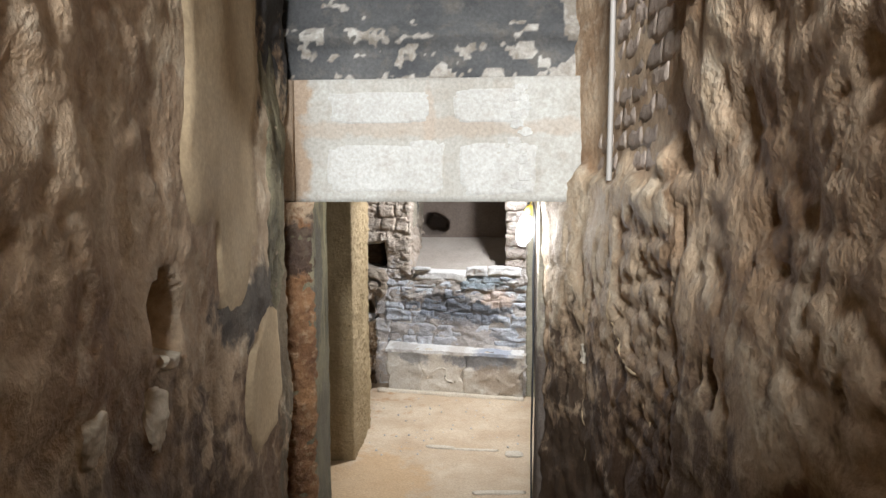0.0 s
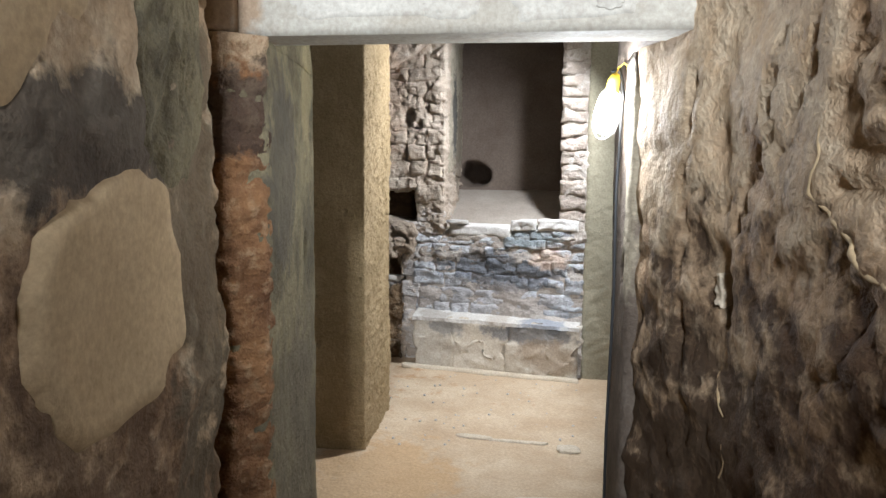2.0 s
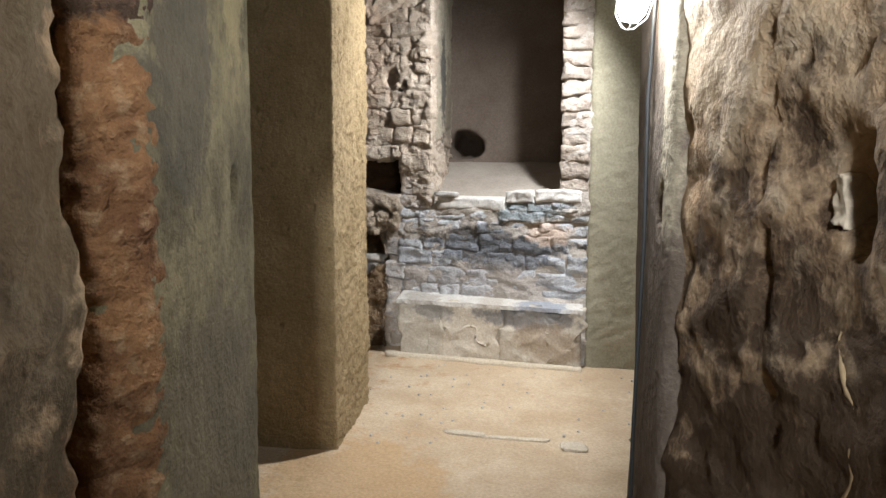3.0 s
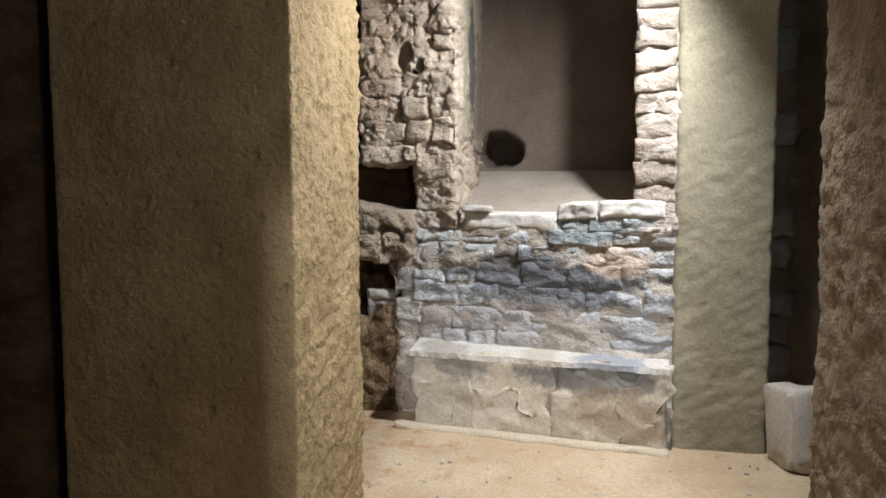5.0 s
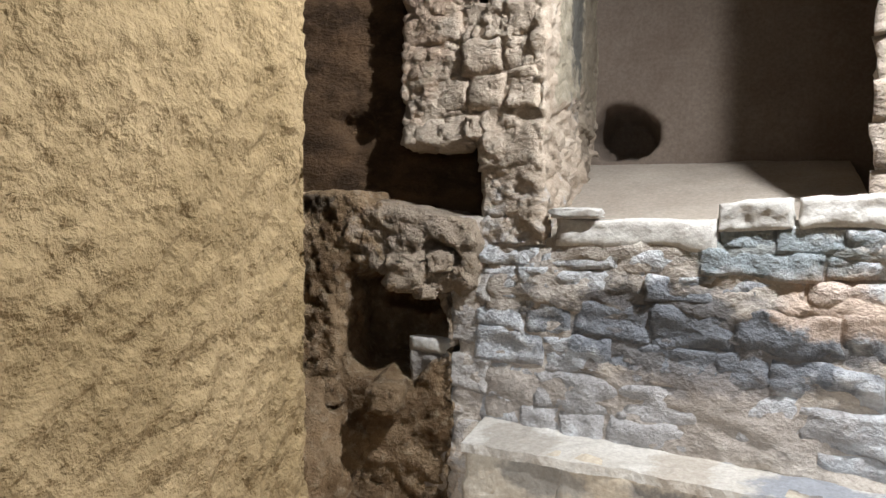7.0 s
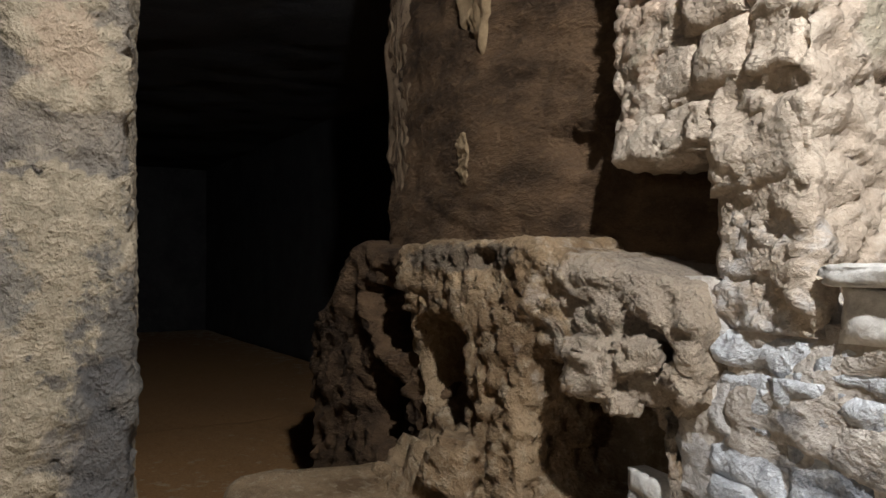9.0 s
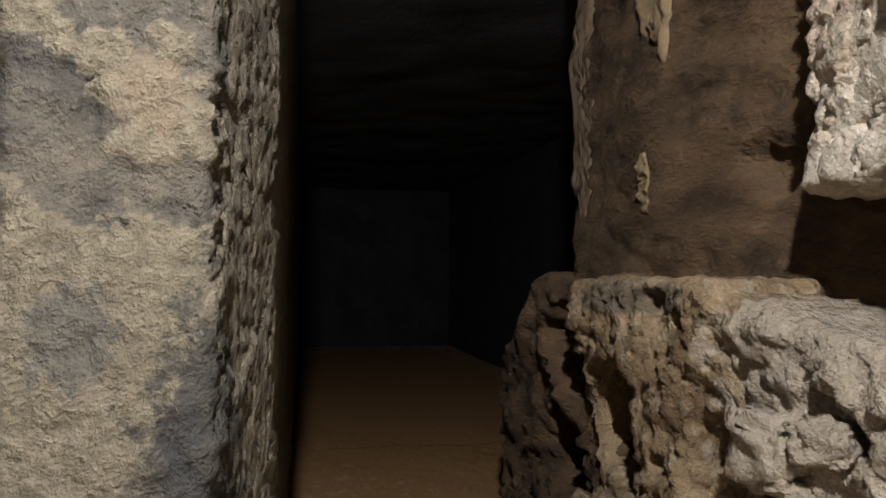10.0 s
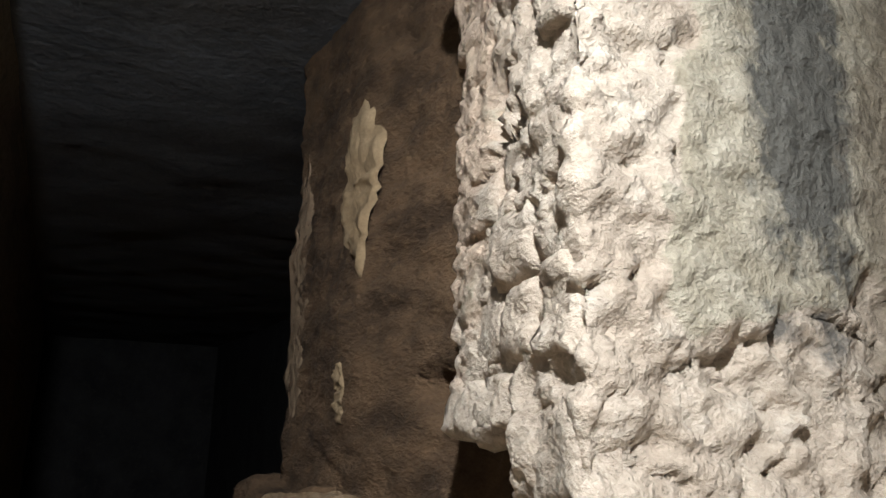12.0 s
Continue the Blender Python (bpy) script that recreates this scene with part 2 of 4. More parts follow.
M_jamb = rock("red_brown_jamb", (0.14, 0.064, 0.026), (0.30, 0.155, 0.066), (0.48, 0.34, 0.20),
              [((-0.56, 3.45, 2.7), (0.5, 0.5, 0.50), (0.47, 0.34, 0.21), 0.9), ((-0.57, 3.44, 2.13), (0.4, 0.4, 0.14), (0.055, 0.036, 0.024), 0.85)], size=0.4, bump=1.0)
# pale strip paints the lamp's light on the jamb below it
M_jambdark = rock("dark_brown_jamb", (0.10, 0.075, 0.055), (0.19, 0.15, 0.115), (0.26, 0.215, 0.17),
                  [((0.62, 3.95, 1.95), (0.2, 0.10, 0.40), (0.44, 0.38, 0.27), 0.8)], bump=0.6)
M_reveal = rock("olive_grey_plaster", (0.10, 0.084, 0.050), (0.26, 0.218, 0.125), (0.065, 0.055, 0.038),
                [((-0.6, 3.75, 1.95), (0.3, 0.22, 0.35), (0.085, 0.075, 0.058), 0.7), ((-0.62, 4.0, 0.9), (0.3, 0.5, 0.5), (0.15, 0.125, 0.085), 0.6), ((-0.64, 4.25, 2.3), (0.3, 0.14, 0.3), (0.36, 0.30, 0.16), 0.6)],
                size=0.42, bump=0.6)
M_pier = rock("ochre_plaster", (0.285, 0.203, 0.100), (0.385, 0.282, 0.150), (0.225, 0.158, 0.076), size=0.6, bump=0.9, vary=0.0)
M_eastpier = rock("grey_brown_plaster", (0.24, 0.178, 0.122), (0.35, 0.27, 0.19), (0.42, 0.34, 0.26), size=0.5, bump=0.9)
M_bay = rock("pale_olive_plaster", (0.27, 0.243, 0.168), (0.36, 0.325, 0.23), (0.30, 0.27, 0.19), bump=0.35)
# orange earth in the passage and by the west pier, warm light painted in
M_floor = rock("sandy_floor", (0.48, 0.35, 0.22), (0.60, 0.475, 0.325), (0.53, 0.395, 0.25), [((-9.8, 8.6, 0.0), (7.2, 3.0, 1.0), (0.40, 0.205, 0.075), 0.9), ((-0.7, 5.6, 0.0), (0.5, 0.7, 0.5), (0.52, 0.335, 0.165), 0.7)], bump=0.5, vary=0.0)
M_floorstone = rock("sandy_floor_stone", (0.50, 0.42, 0.31), (0.60, 0.52, 0.40), (0.54, 0.45, 0.33), bump=0.3)
M_slab = rock("pale_stone", (0.52, 0.47, 0.40), (0.62, 0.58, 0.51), (0.48, 0.43, 0.36), bump=0.3)
ALTAR_STAINS = [((-0.05, 8.3, 0.98), (0.62, 0.6, 0.19), (0.07, 0.078, 0.095), 0.75),
                ((-0.3, 8.35, 0.66), (0.95, 0.6, 0.16), (0.26, 0.225, 0.20), 0.55),
                ((0.36, 8.2, 1.13), (0.19, 0.4, 0.12), (0.60, 0.46, 0.36), 0.8),
                ((0.15, 8.2, 1.3), (0.3, 0.4, 0.1), (0.17, 0.21, 0.22), 0.7)]
M_altar = rock("grey_altar_stone", (0.42, 0.43, 0.445), (0.57, 0.575, 0.58), (0.68, 0.68, 0.675), ALTAR_STAINS, size=0.7, bump=0.9, vary=0.10, strata=1.15)
M_column = rock("buff_stone", (0.38, 0.30, 0.225), (0.50, 0.415, 0.325), (0.58, 0.51, 0.42),
                [((-1.0, 8.5, 0.9), (0.6, 0.6, 0.55), (0.44, 0.425, 0.41), 0.8), ((-1.3, 8.6, 2.7), (0.22, 0.5, 0.7), (0.48, 0.345, 0.245), 0.6),
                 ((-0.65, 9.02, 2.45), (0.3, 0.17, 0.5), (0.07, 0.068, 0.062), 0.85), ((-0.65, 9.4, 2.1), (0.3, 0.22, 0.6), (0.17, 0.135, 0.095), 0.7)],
                size=0.8, bump=0.9, vary=0.08, strata=1.15, coat=((0.31, 0.265, 0.19), (0.42, 0.37, 0.285)))
M_nichestone = rock("brown_grey_stone", (0.30, 0.245, 0.195), (0.41, 0.345, 0.285), (0.49, 0.43, 0.365), size=0.7, bump=0.9, vary=0.12, strata=1.15)
M_sill = rock("chalky_sill_stone", (0.58, 0.55, 0.50), (0.68, 0.65, 0.60), (0.5, 0.47, 0.43), bump=0.4)
M_mortar = rock("mud_mortar", (0.42, 0.365, 0.305), (0.54, 0.485, 0.425), (0.62, 0.57, 0.505), ALTAR_STAINS, bump=0.9, strata=1.2)
M_step = rock("painted_step_stone", (0.46, 0.395, 0.305), (0.66, 0.60, 0.50), (0.36, 0.30, 0.23),
              [((0.22, 8.05, 0.42), (0.42, 0.5, 0.10), (0.12, 0.115, 0.115), 0.8), ((0.38, 8.0, 0.2), (0.28, 0.4, 0.16), (0.30, 0.225, 0.15), 0.75), ((-0.6, 8.2, 0.42), (0.2, 0.4, 0.08), (0.2, 0.19, 0.175), 0.7)], bump=0.3)
M_benchtop = rock("dusty_step_top", (0.54, 0.50, 0.44), (0.68, 0.65, 0.60), (0.46, 0.42, 0.36),
                  [((0.32, 8.0, 0.53), (0.22, 0.3, 0.2), (0.24, 0.26, 0.30), 0.8), ((-0.75, 8.2, 0.53), (0.16, 0.3, 0.2), (0.34, 0.30, 0.25), 0.7), ((-0.1, 8.12, 0.53), (0.12, 0.2, 0.2), (0.40, 0.34, 0.27), 0.6)], bump=0.5)
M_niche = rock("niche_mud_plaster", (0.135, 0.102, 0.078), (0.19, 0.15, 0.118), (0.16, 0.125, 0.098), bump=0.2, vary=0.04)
M_nichefloor = rock("dusty_niche_floor", (0.30, 0.255, 0.21), (0.40, 0.35, 0.29), (0.36, 0.31, 0.26), bump=0.2)
M_stonewall = rock("charred_limestone", (0.12, 0.105, 0.088), (0.25, 0.205, 0.155), (0.35, 0.29, 0.215),
                   [((-1.38, 7.26, 1.05), (0.4, 0.10, 0.45), (0.06, 0.06, 0.063), 0.75), ((-1.38, 7.10, 0.6), (0.3, 0.2, 0.25), (0.10, 0.098, 0.095), 0.4),
                    ((-1.38, 7.02, 1.42), (0.3, 0.08, 0.10), (0.13, 0.125, 0.12), 0.6), ((-1.38, 7.16, 1.88), (0.3, 0.07, 0.08), (0.40, 0.28, 0.19), 0.5)], size=0.3, bump=1.0, vary=0.05, coat=((0.27, 0.22, 0.15), (0.43, 0.35, 0.245)))
M_ledge = rock("rubble_ledge", (0.15, 0.092, 0.046), (0.36, 0.25, 0.145), (0.50, 0.41, 0.29),
               [((-1.15, 8.5, 1.25), (0.36, 0.5, 0.45), (0.43, 0.375, 0.31), 0.5), ((-1.95, 8.44, 1.47), (0.35, 0.2, 0.05), (0.09, 0.075, 0.06), 0.7)], size=0.4, bump=1.0)
# brown earth darkened to hold the pillar's shadow on the back wall
M_dim = rock("shade_brown_wall", (0.042, 0.024, 0.012), (0.125, 0.074, 0.038), (0.16, 0.10, 0.056), size=0.5, bump=0.8, strata=1.6)
# near-black colour stands in for the unlit depth of the passage
M_blackwall = rock("near_black_earth", (0.030, 0.029, 0.030), (0.055, 0.053, 0.054), (0.075, 0.07, 0.066), bump=0.5)
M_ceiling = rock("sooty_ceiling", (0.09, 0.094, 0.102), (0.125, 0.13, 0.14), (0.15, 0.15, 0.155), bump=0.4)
M_pipe = plain("grey_conduit", (0.27, 0.235, 0.19), 0.6)
M_yellow = plain("yellow_plastic", (0.75, 0.55, 0.05), 0.4)
M_black = plain("black_rubber", (0.02, 0.02, 0.02), 0.6)
M_bulb = plain("lit_bulb", (1, 1, 1), 0.3, 0, 60)
M_wire = plain("galvanised_wire", (0.5, 0.5, 0.5), 0.35, 0.9)


def structure(ob, label, category="wall"):
    return tagged(ob, label, category, kind="structure")


# ---- entrance stair and corridor ----
LEFT = [(-0.02, -2.0), (-0.22, 0.4), (-0.38, 1.6), (-0.50, 2.6), (-0.595, 3.2), (-0.628, 3.375)]
RIGHT = [(0.98, -2.0), (0.99, 0.4), (0.93, 1.6), (0.87, 2.5), (0.80, 3.3), (0.71, 3.55), (0.63, 3.75)]


def trowelled(p):
    return 0.018 * fbm(p, 0.5, 2, 14) + 0.0015 * fbm(p, 0.06, 2, 18)


def left_surface(p):
    hole = blob(p, (-0.38, 1.59, 2.14), (0.2, 0.105, 0.09))
    d, coat = streaked(p)
    d = d - 0.012 * seam(p, [(1.85, 2.05), (2.1, 1.85), (2.0, 1.7), (1.85, 1.72)], 0.02) + 0.006 * fbm(p * np.array((1, 1, 2.2)), 0.06, 3, 38)
    repaired = np.maximum(blob(p, (-0.45, 2.22, 2.86), (0.5, 0.60, 0.82)), blob(p, (-0.51, 2.68, 1.70), (0.5, 0.40, 0.31)))
    d = d * (1 - repaired) + repaired * trowelled(p)
    return d - 0.15 * hole, coat * (p[:, 2] > 1.2)


def right_surface(p):
    hole = 1.5 * blob(p, (0.80, 3.26, 1.67), (0.2, 0.042, 0.075)) + 1.1 * blob(p, (0.93, 1.72, 1.98), (0.2, 0.04, 0.065))
    upper = np.clip((p[:, 2] - 2.47 - 0.06 * fbm(p, 0.2, 2, 44)) / 0.05, 0, 1) * np.clip((p[:, 1] - 1.95 - 0.15 * fbm(p, 0.25, 2, 45)) / 0.08, 0, 1)
    d, coat = streaked(p)
    # courses of worn brick, laid bare where the plaster has come off
    warp = 0.02 * fbm(p, 0.15, 3, 77)
    row = (p[:, 2] + warp) / 0.088
    course = np.floor(row)
    along = (p[:, 1] + 0.02 * fbm(p, 0.13, 2, 78)) / 0.225 + 0.5 * (course % 2)
    fv, fu = row - course, along - np.floor(along)
    joint = np.maximum(np.clip(1 - np.minimum(fv, 1 - fv) / 0.17, 0, 1), np.clip(1 - np.minimum(fu, 1 - fu) / 0.06, 0, 1))
    proud = hashed(np.floor(along).astype(np.int64), course.astype(np.int64), 3, 5) - 0.5
    edge_y = 2.78 - 0.55 * np.clip(1.9 - p[:, 2], 0, 1)
    bare = np.clip((edge_y + 0.05 * fbm(p, 0.2, 3, 79) - p[:, 1]) / 0.02, 0, 1) * np.clip((p[:, 1] - 2.03) / 0.05, 0, 1) * np.clip((2.32 - p[:, 2] + 0.08 * fbm(p, 0.2, 2, 75)) / 0.03, 0, 1) * np.clip((p[:, 2] - 1.35) / 0.1, 0, 1)
    far = np.clip((1.95 - p[:, 1]) / 0.2, 0, 1) * np.clip(fbm(p, 0.5, 2, 76) + 0.6, 0, 1)
    worn = 0.020 * proud - 0.020 * joint + 0.008 * fbm(p, 0.05, 3, 74, 0.6)
    crack = (1.3 * seam(p, [(2.03, 2.38), (2.05, 2.1), (2.0, 1.9), (2.03, 1.6), (2.08, 1.45)], 0.014) + 0.8 * seam(p, [(3.02, 2.25), (3.06, 2.04), (3.18, 1.92), (3.24, 1.74)], 0.007)
             + seam(p, [(3.47, 2.25), (3.485, 1.9), (3.48, 1.45), (3.44, 1.2)], 0.009) + 0.8 * seam(p, [(2.10, 2.17), (2.3, 2.16), (2.42, 2.21)], 0.014)
             + 0.7 * seam(p, [(2.62, 1.75), (2.7, 1.6), (2.78, 1.55)], 0.012) + 0.6 * seam(p, [(2.9, 2.45), (2.86, 2.2), (2.95, 2.1)], 0.008))
    d = d * (1 - 0.75 * bare) + bare * (worn - 0.012) + 0.6 * far * worn - 0.03 * crack + 0.0035 * fbm(p, 0.035, 3, 73, 0.6)
    coat = coat * (1 - 0.8 * bare) * (1 - 0.5 * far)
    return d * (1 - 0.7 * upper) - 0.09 * hole - 0.058 * upper, coat * (1 - upper)


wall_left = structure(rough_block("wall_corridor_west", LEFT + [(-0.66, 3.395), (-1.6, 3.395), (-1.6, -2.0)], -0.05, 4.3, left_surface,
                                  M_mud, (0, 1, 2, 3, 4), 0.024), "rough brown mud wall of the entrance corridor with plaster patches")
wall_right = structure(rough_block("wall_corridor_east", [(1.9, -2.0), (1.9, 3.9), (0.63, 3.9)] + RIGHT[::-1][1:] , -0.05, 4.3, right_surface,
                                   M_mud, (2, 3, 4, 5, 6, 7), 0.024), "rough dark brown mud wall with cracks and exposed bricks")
stair = tagged(new("stair"), "worn earthen steps going down the entrance corridor", "stairs", kind="structure")
for i in range(8):
    y0 = -2.1 + 0.53 * i
    h = 1.62 - 0.18 * i
    st = new("step", box_mesh("step", (1.7, 0.56 if i < 7 else 2.2, h + 0.2), M_floor, 0.015, 2))
    st.location = (0.3, y0 + (0.28 if i < 7 else 0.9), (h - 0.2) / 2)
    st.parent = stair

# ---- door: jambs and lintel ----
wall_jl = structure(rough_block("wall_jamb_west", [(-0.525, 3.50), (-0.687, 4.46), (-1.6, 4.5), (-1.6, 3.4), (-0.63, 3.40)], -0.05, 2.36,
                                lambda p: 0.4 * mud(p) - 0.05 * blob(p, (-0.645, 4.20, 1.64), (0.1, 0.035, 0.055)) + 0.003 * fbm(p, 0.05, 3, 39), M_reveal, (0, 4, 3), 0.018),
                    "grey-green plastered door jamb")
edge = rough_block("jamb_edge", [(-0.518, 3.49), (-0.535, 3.56), (-0.75, 3.56), (-0.75, 3.385), (-0.62, 3.385)], -0.04, 2.36, lambda p: 0.013 * fbm(p * np.array((1, 1, 1.8)), 0.12, 4, 41) + 0.007 * fbm(p, 0.03, 3, 42, 0.6) - 0.012 * np.clip(1 - np.abs(((p[:, 2] + 0.03 * fbm(p, 0.1, 2, 43)) % 0.19) - 0.095) / 0.018, 0, 1), M_jamb, (0, 3, 4), 0.012, 2, wall_jl)
tagged(edge, "chipped red-brown corner of the jamb")
wall_jr = structure(rough_block("wall_jamb_east", [(1.9, 3.92), (1.9, 4.6), (0.625, 4.57), (0.615, 3.87)], -0.05, 2.37,
                                lambda p: 0.4 * mud(p) - 0.04 * blob(p, (0.60, 4.0, 1.6), (0.1, 0.025, 0.05)), M_jambdark, (2, 3), 0.03),
                    "dark brown door jamb with the lamp")
upper_l = rough_block("jamb_top", [(-0.556, 3.67), (-0.687, 4.46), (-1.6, 4.5), (-1.6, 3.67)], 2.355, 2.955, mud, M_reveal, (0,), 0.05, 1, wall_jl)
upper_r = rough_block("jamb_top", [(1.9, 3.92), (1.9, 4.6), (0.625, 4.57), (0.615, 3.87), (0.64, 3.67), (1.9, 3.67)], 2.365, 2.955, mud, M_jambdark, (2, 3), 0.05, 1, wall_jr)
lintel = structure(rough_block("lintel", [(-1.6, 3.49), (1.9, 3.49), (1.9, 3.66), (-1.6, 3.66)], 2.36, 2.955, smooth_plaster, M_wash, (0,), 0.03),
                   "broad whitewashed lintel over the door, stained and patched", "lintel")
rough_block("lintel_end", [(-0.632, 3.388), (-0.585, 3.484), (-1.5, 3.484), (-1.5, 3.388)], 2.364, 2.95, smooth_plaster, M_wash, (0, 3), 0.03, 1, lintel)


def flaking(p):
    flake = np.clip((fbm(p * np.array((1, 1, 1.6)), 0.13, 5, 66, 0.65) - 0.46 + 0.5 * np.clip(1 - np.abs(p[:, 2] - 3.19) / 0.05, 0, 1)
                     + 0.6 * np.clip(1 - (p[:, 2] - 2.96) / 0.06, 0, 1) + 0.9 * np.clip((p[:, 0] - 0.68) / 0.08, 0, 1)) / 0.3, 0, 1)
    return smooth_plaster(p) + 0.05 * np.clip(1 - np.abs(p[:, 2] - 3.17) / 0.07, 0, 1) + 0.008 * flake, flake


wall_over = structure(rough_block("wall_over_lintel", [(-1.6, 3.55), (1.9, 3.55), (1.9, 4.5), (-1.6, 4.5)], 2.956, 4.3, flaking, M_soot, (0,), 0.02),
                      "blackened sooty wall above the lintel with flaking plaster")


def wall_patch(name, at, along, size, parent, material, label, salt, lift=0.006, surface=None, ragged=0.16, square=0.8):
    """A thin layer of plaster with an uneven outline on a wall: at its middle, with the wall's direction in the plan, seen from the side to its right."""
    a = np.array((along[0], along[1], 0.0))
    a /= np.linalg.norm(a)
    out = np.array((a[1], -a[0], 0.0))
    rings, segs = 9, 72
    verts = []
    for r in range(rings + 1):
        for s in range(segs):
            th = 2 * math.pi * s / segs
            c = np.array([[math.cos(th) * 2.0 + salt, math.sin(th) * 2.0, salt * 1.7]])
            rim = 1 + ragged * fbm(c, 1.0, 3, salt)[0]
            f = (r + 0.02) / rings
            u, v = size[0] * f * rim * math.copysign(abs(math.cos(th)) ** square, math.cos(th)), size[1] * f * rim * math.copysign(abs(math.sin(th)) ** square, math.sin(th))
            verts.append(np.array(at) + a * u + np.array((0, 0, v)))
    verts = np.array(verts)
    d = layered(surface(verts))[0] if surface else np.zeros(len(verts))
    rise = np.where(np.arange(len(verts)) >= rings * segs, -0.02, lift)
    verts = verts + out * (d + rise)[:, None]
    faces = [[i * segs + s, i * segs + (s + 1) % segs, (i + 1) * segs + (s + 1) % segs, (i + 1) * segs + s] for i in range(rings) for s in range(segs)]
    faces = [f[::-1] for f in faces]
    faces.append(list(range(segs)))
    ob = new(name, mesh_of(name, verts, faces, material))
    ob.parent = parent
    return tagged(ob, label)


def on_line(line, y):
    for (x0, y0), (x1, y1) in zip(line, line[1:]):
        if y0 <= y <= y1:
            return x0 + (x1 - x0) * (y - y0) / (y1 - y0), (x1 - x0, y1 - y0)
    return line[-1][0], (0, 1)


def west_patch(y, z, ry, rz, label, salt, material=None, lift=0.008, ragged=0.16, surface=left_surface):
    x, way = on_line(LEFT, y)
    return wall_patch("plaster_patch", (x, y, z), way, (ry, rz), wall_left, material or M_repair, label, salt, lift, surface, ragged)


west_patch(2.22, 2.86, 0.52, 0.74, "large smooth buff repair plaster", 3, None, 0.010, 0.24, trowelled)
west_patch(2.68, 1.70, 0.35, 0.27, "oval patch of smooth buff repair plaster", 8, None, 0.010, 0.13, trowelled)
west_patch(3.0, 2.42, 0.22, 0.62, "grey-green remains of plaster", 12, M_reveal, 0.006)
west_patch(1.50, 1.925, 0.05, 0.085, "small pale patch of plaster", 15, M_pale)
# pale patch paints the light caught by the hole's lower rim
west_patch(1.60, 2.045, 0.06, 0.032, "pale lip under the hole, coloured as if lit", 21, M_pale, 0.008, 0.16)
west_patch(1.15, 2.0, 0.04, 0.05, "small chip of pale plaster", 19, M_pale)

for y, z, ry, rz, salt in ((3.315, 1.655, 0.022, 0.045, 23),):
    x, way = on_line(RIGHT, y)
    wall_patch("plaster_patch", (x, y, z), (-way[0], -way[1]), (ry, rz), wall_right, M_pale, "pale plaster lip beside the hole", salt, 0.010, right_surface, 0.2)
# patches on the lintel
for i, (x, z, rx, rz) in enumerate(((-0.18, 2.82, 0.28, 0.085), (0.36, 2.82, 0.19, 0.085), (-0.20, 2.52, 0.26, 0.13), (0.05, 2.53, 0.10, 0.14), (0.40, 2.52, 0.2, 0.14))):
    wall_patch("plaster_patch", (x, 3.49, z), (1, 0), (rx, rz), lintel, M_white, "patch of whiter plaster", 30 + i, 0.002, smooth_plaster, 0.10, 0.35)
for i in range(12):
    pl = wall_patch("plaster_flake", (0.50 + 0.03 * math.sin(i * 2.3), 3.49, 2.44 + 0.042 * i), (1, 0), (0.035, 0.022), lintel, M_white, "", 50 + i, 0.006, smooth_plaster, 0.3)
# ---- masonry ----
def stone_mesh(name, w, h, d, salt, material, nu=7, nv=5, uneven=0.012, rounding=0.28):
    """A rough-faced block: its face looks along -y, its middle at the origin of x and z, its back at y = 0."""
    us, vs = np.linspace(-1, 1, nu), np.linspace(-1, 1, nv)
    U, V = np.meshgrid(us, vs, indexing="ij")
    rimmed = (1 - np.clip((np.abs(U) - (1 - rounding)) / rounding, 0, 1) ** 2) * (1 - np.clip((np.abs(V) - (1 - rounding)) / rounding, 0, 1) ** 2)
    p = np.stack((U * w / 2, np.zeros_like(U), V * h / 2), -1).reshape(-1, 3)
    q = p + salt * 3.77
    wob = np.stack((fbm(q, 0.12, 2, 91), fbm(q, 0.12, 2, 92)), 1) * min(w, h) * 0.11
    p[:, 0] += wob[:, 0]
    p[:, 2] += wob[:, 1]
    face = d * (0.87 + 0.13 * rimmed.reshape(-1)) + uneven * (fbm(q * np.array((0.8, 1, 1.4)), 0.12, 4, 93, 0.6) + 0.9 * (0.5 - np.abs(fbm(q * np.array((0.7, 1, 1.5)), 0.13, 3, 96))))
    front = p.copy()
    front[:, 1] = -face
    back = p.copy()
    verts = list(front)
    faces = grid_faces(nu, nv)
    rim = [i * nv for i in range(nu)] + [(nu - 1) * nv + j for j in range(1, nv)] + [i * nv + nv - 1 for i in range(nu - 2, -1, -1)] + [j for j in range(nv - 2, 0, -1)]
    base = len(verts)
    verts += [back[i] for i in rim]
    m = len(rim)
    faces += [(rim[(i + 1) % m], rim[i], base + i, base + (i + 1) % m) for i in range(m)]
    faces.append([base + i for i in range(m)])
    return mesh_of(name, verts, faces, material)


def on_north(x, z, out=0.0):
    """A place on the line of the north wall, out metres in front of it."""
    return Vector((x - 0.2425 * out, 8.30 - 0.25 * x - 0.9701 * out, z))


NORTH_TURN = math.degrees(math.atan2(-0.25, 1))


def lay(name, parent, x, z, w, h, d, salt, material, back=0.0, uneven=0.012, tilt=0.0, nu=7, nv=5):
    ob = new(name, stone_mesh(name, w, h, d, salt, material, nu, nv, uneven))
    ob.matrix_world = Matrix.Translation(on_north(x, z, -back)) @ pose(0, 0, 0, 0, tilt, NORTH_TURN)
    ob.parent = parent
    return ob


rng = random.Random(7)


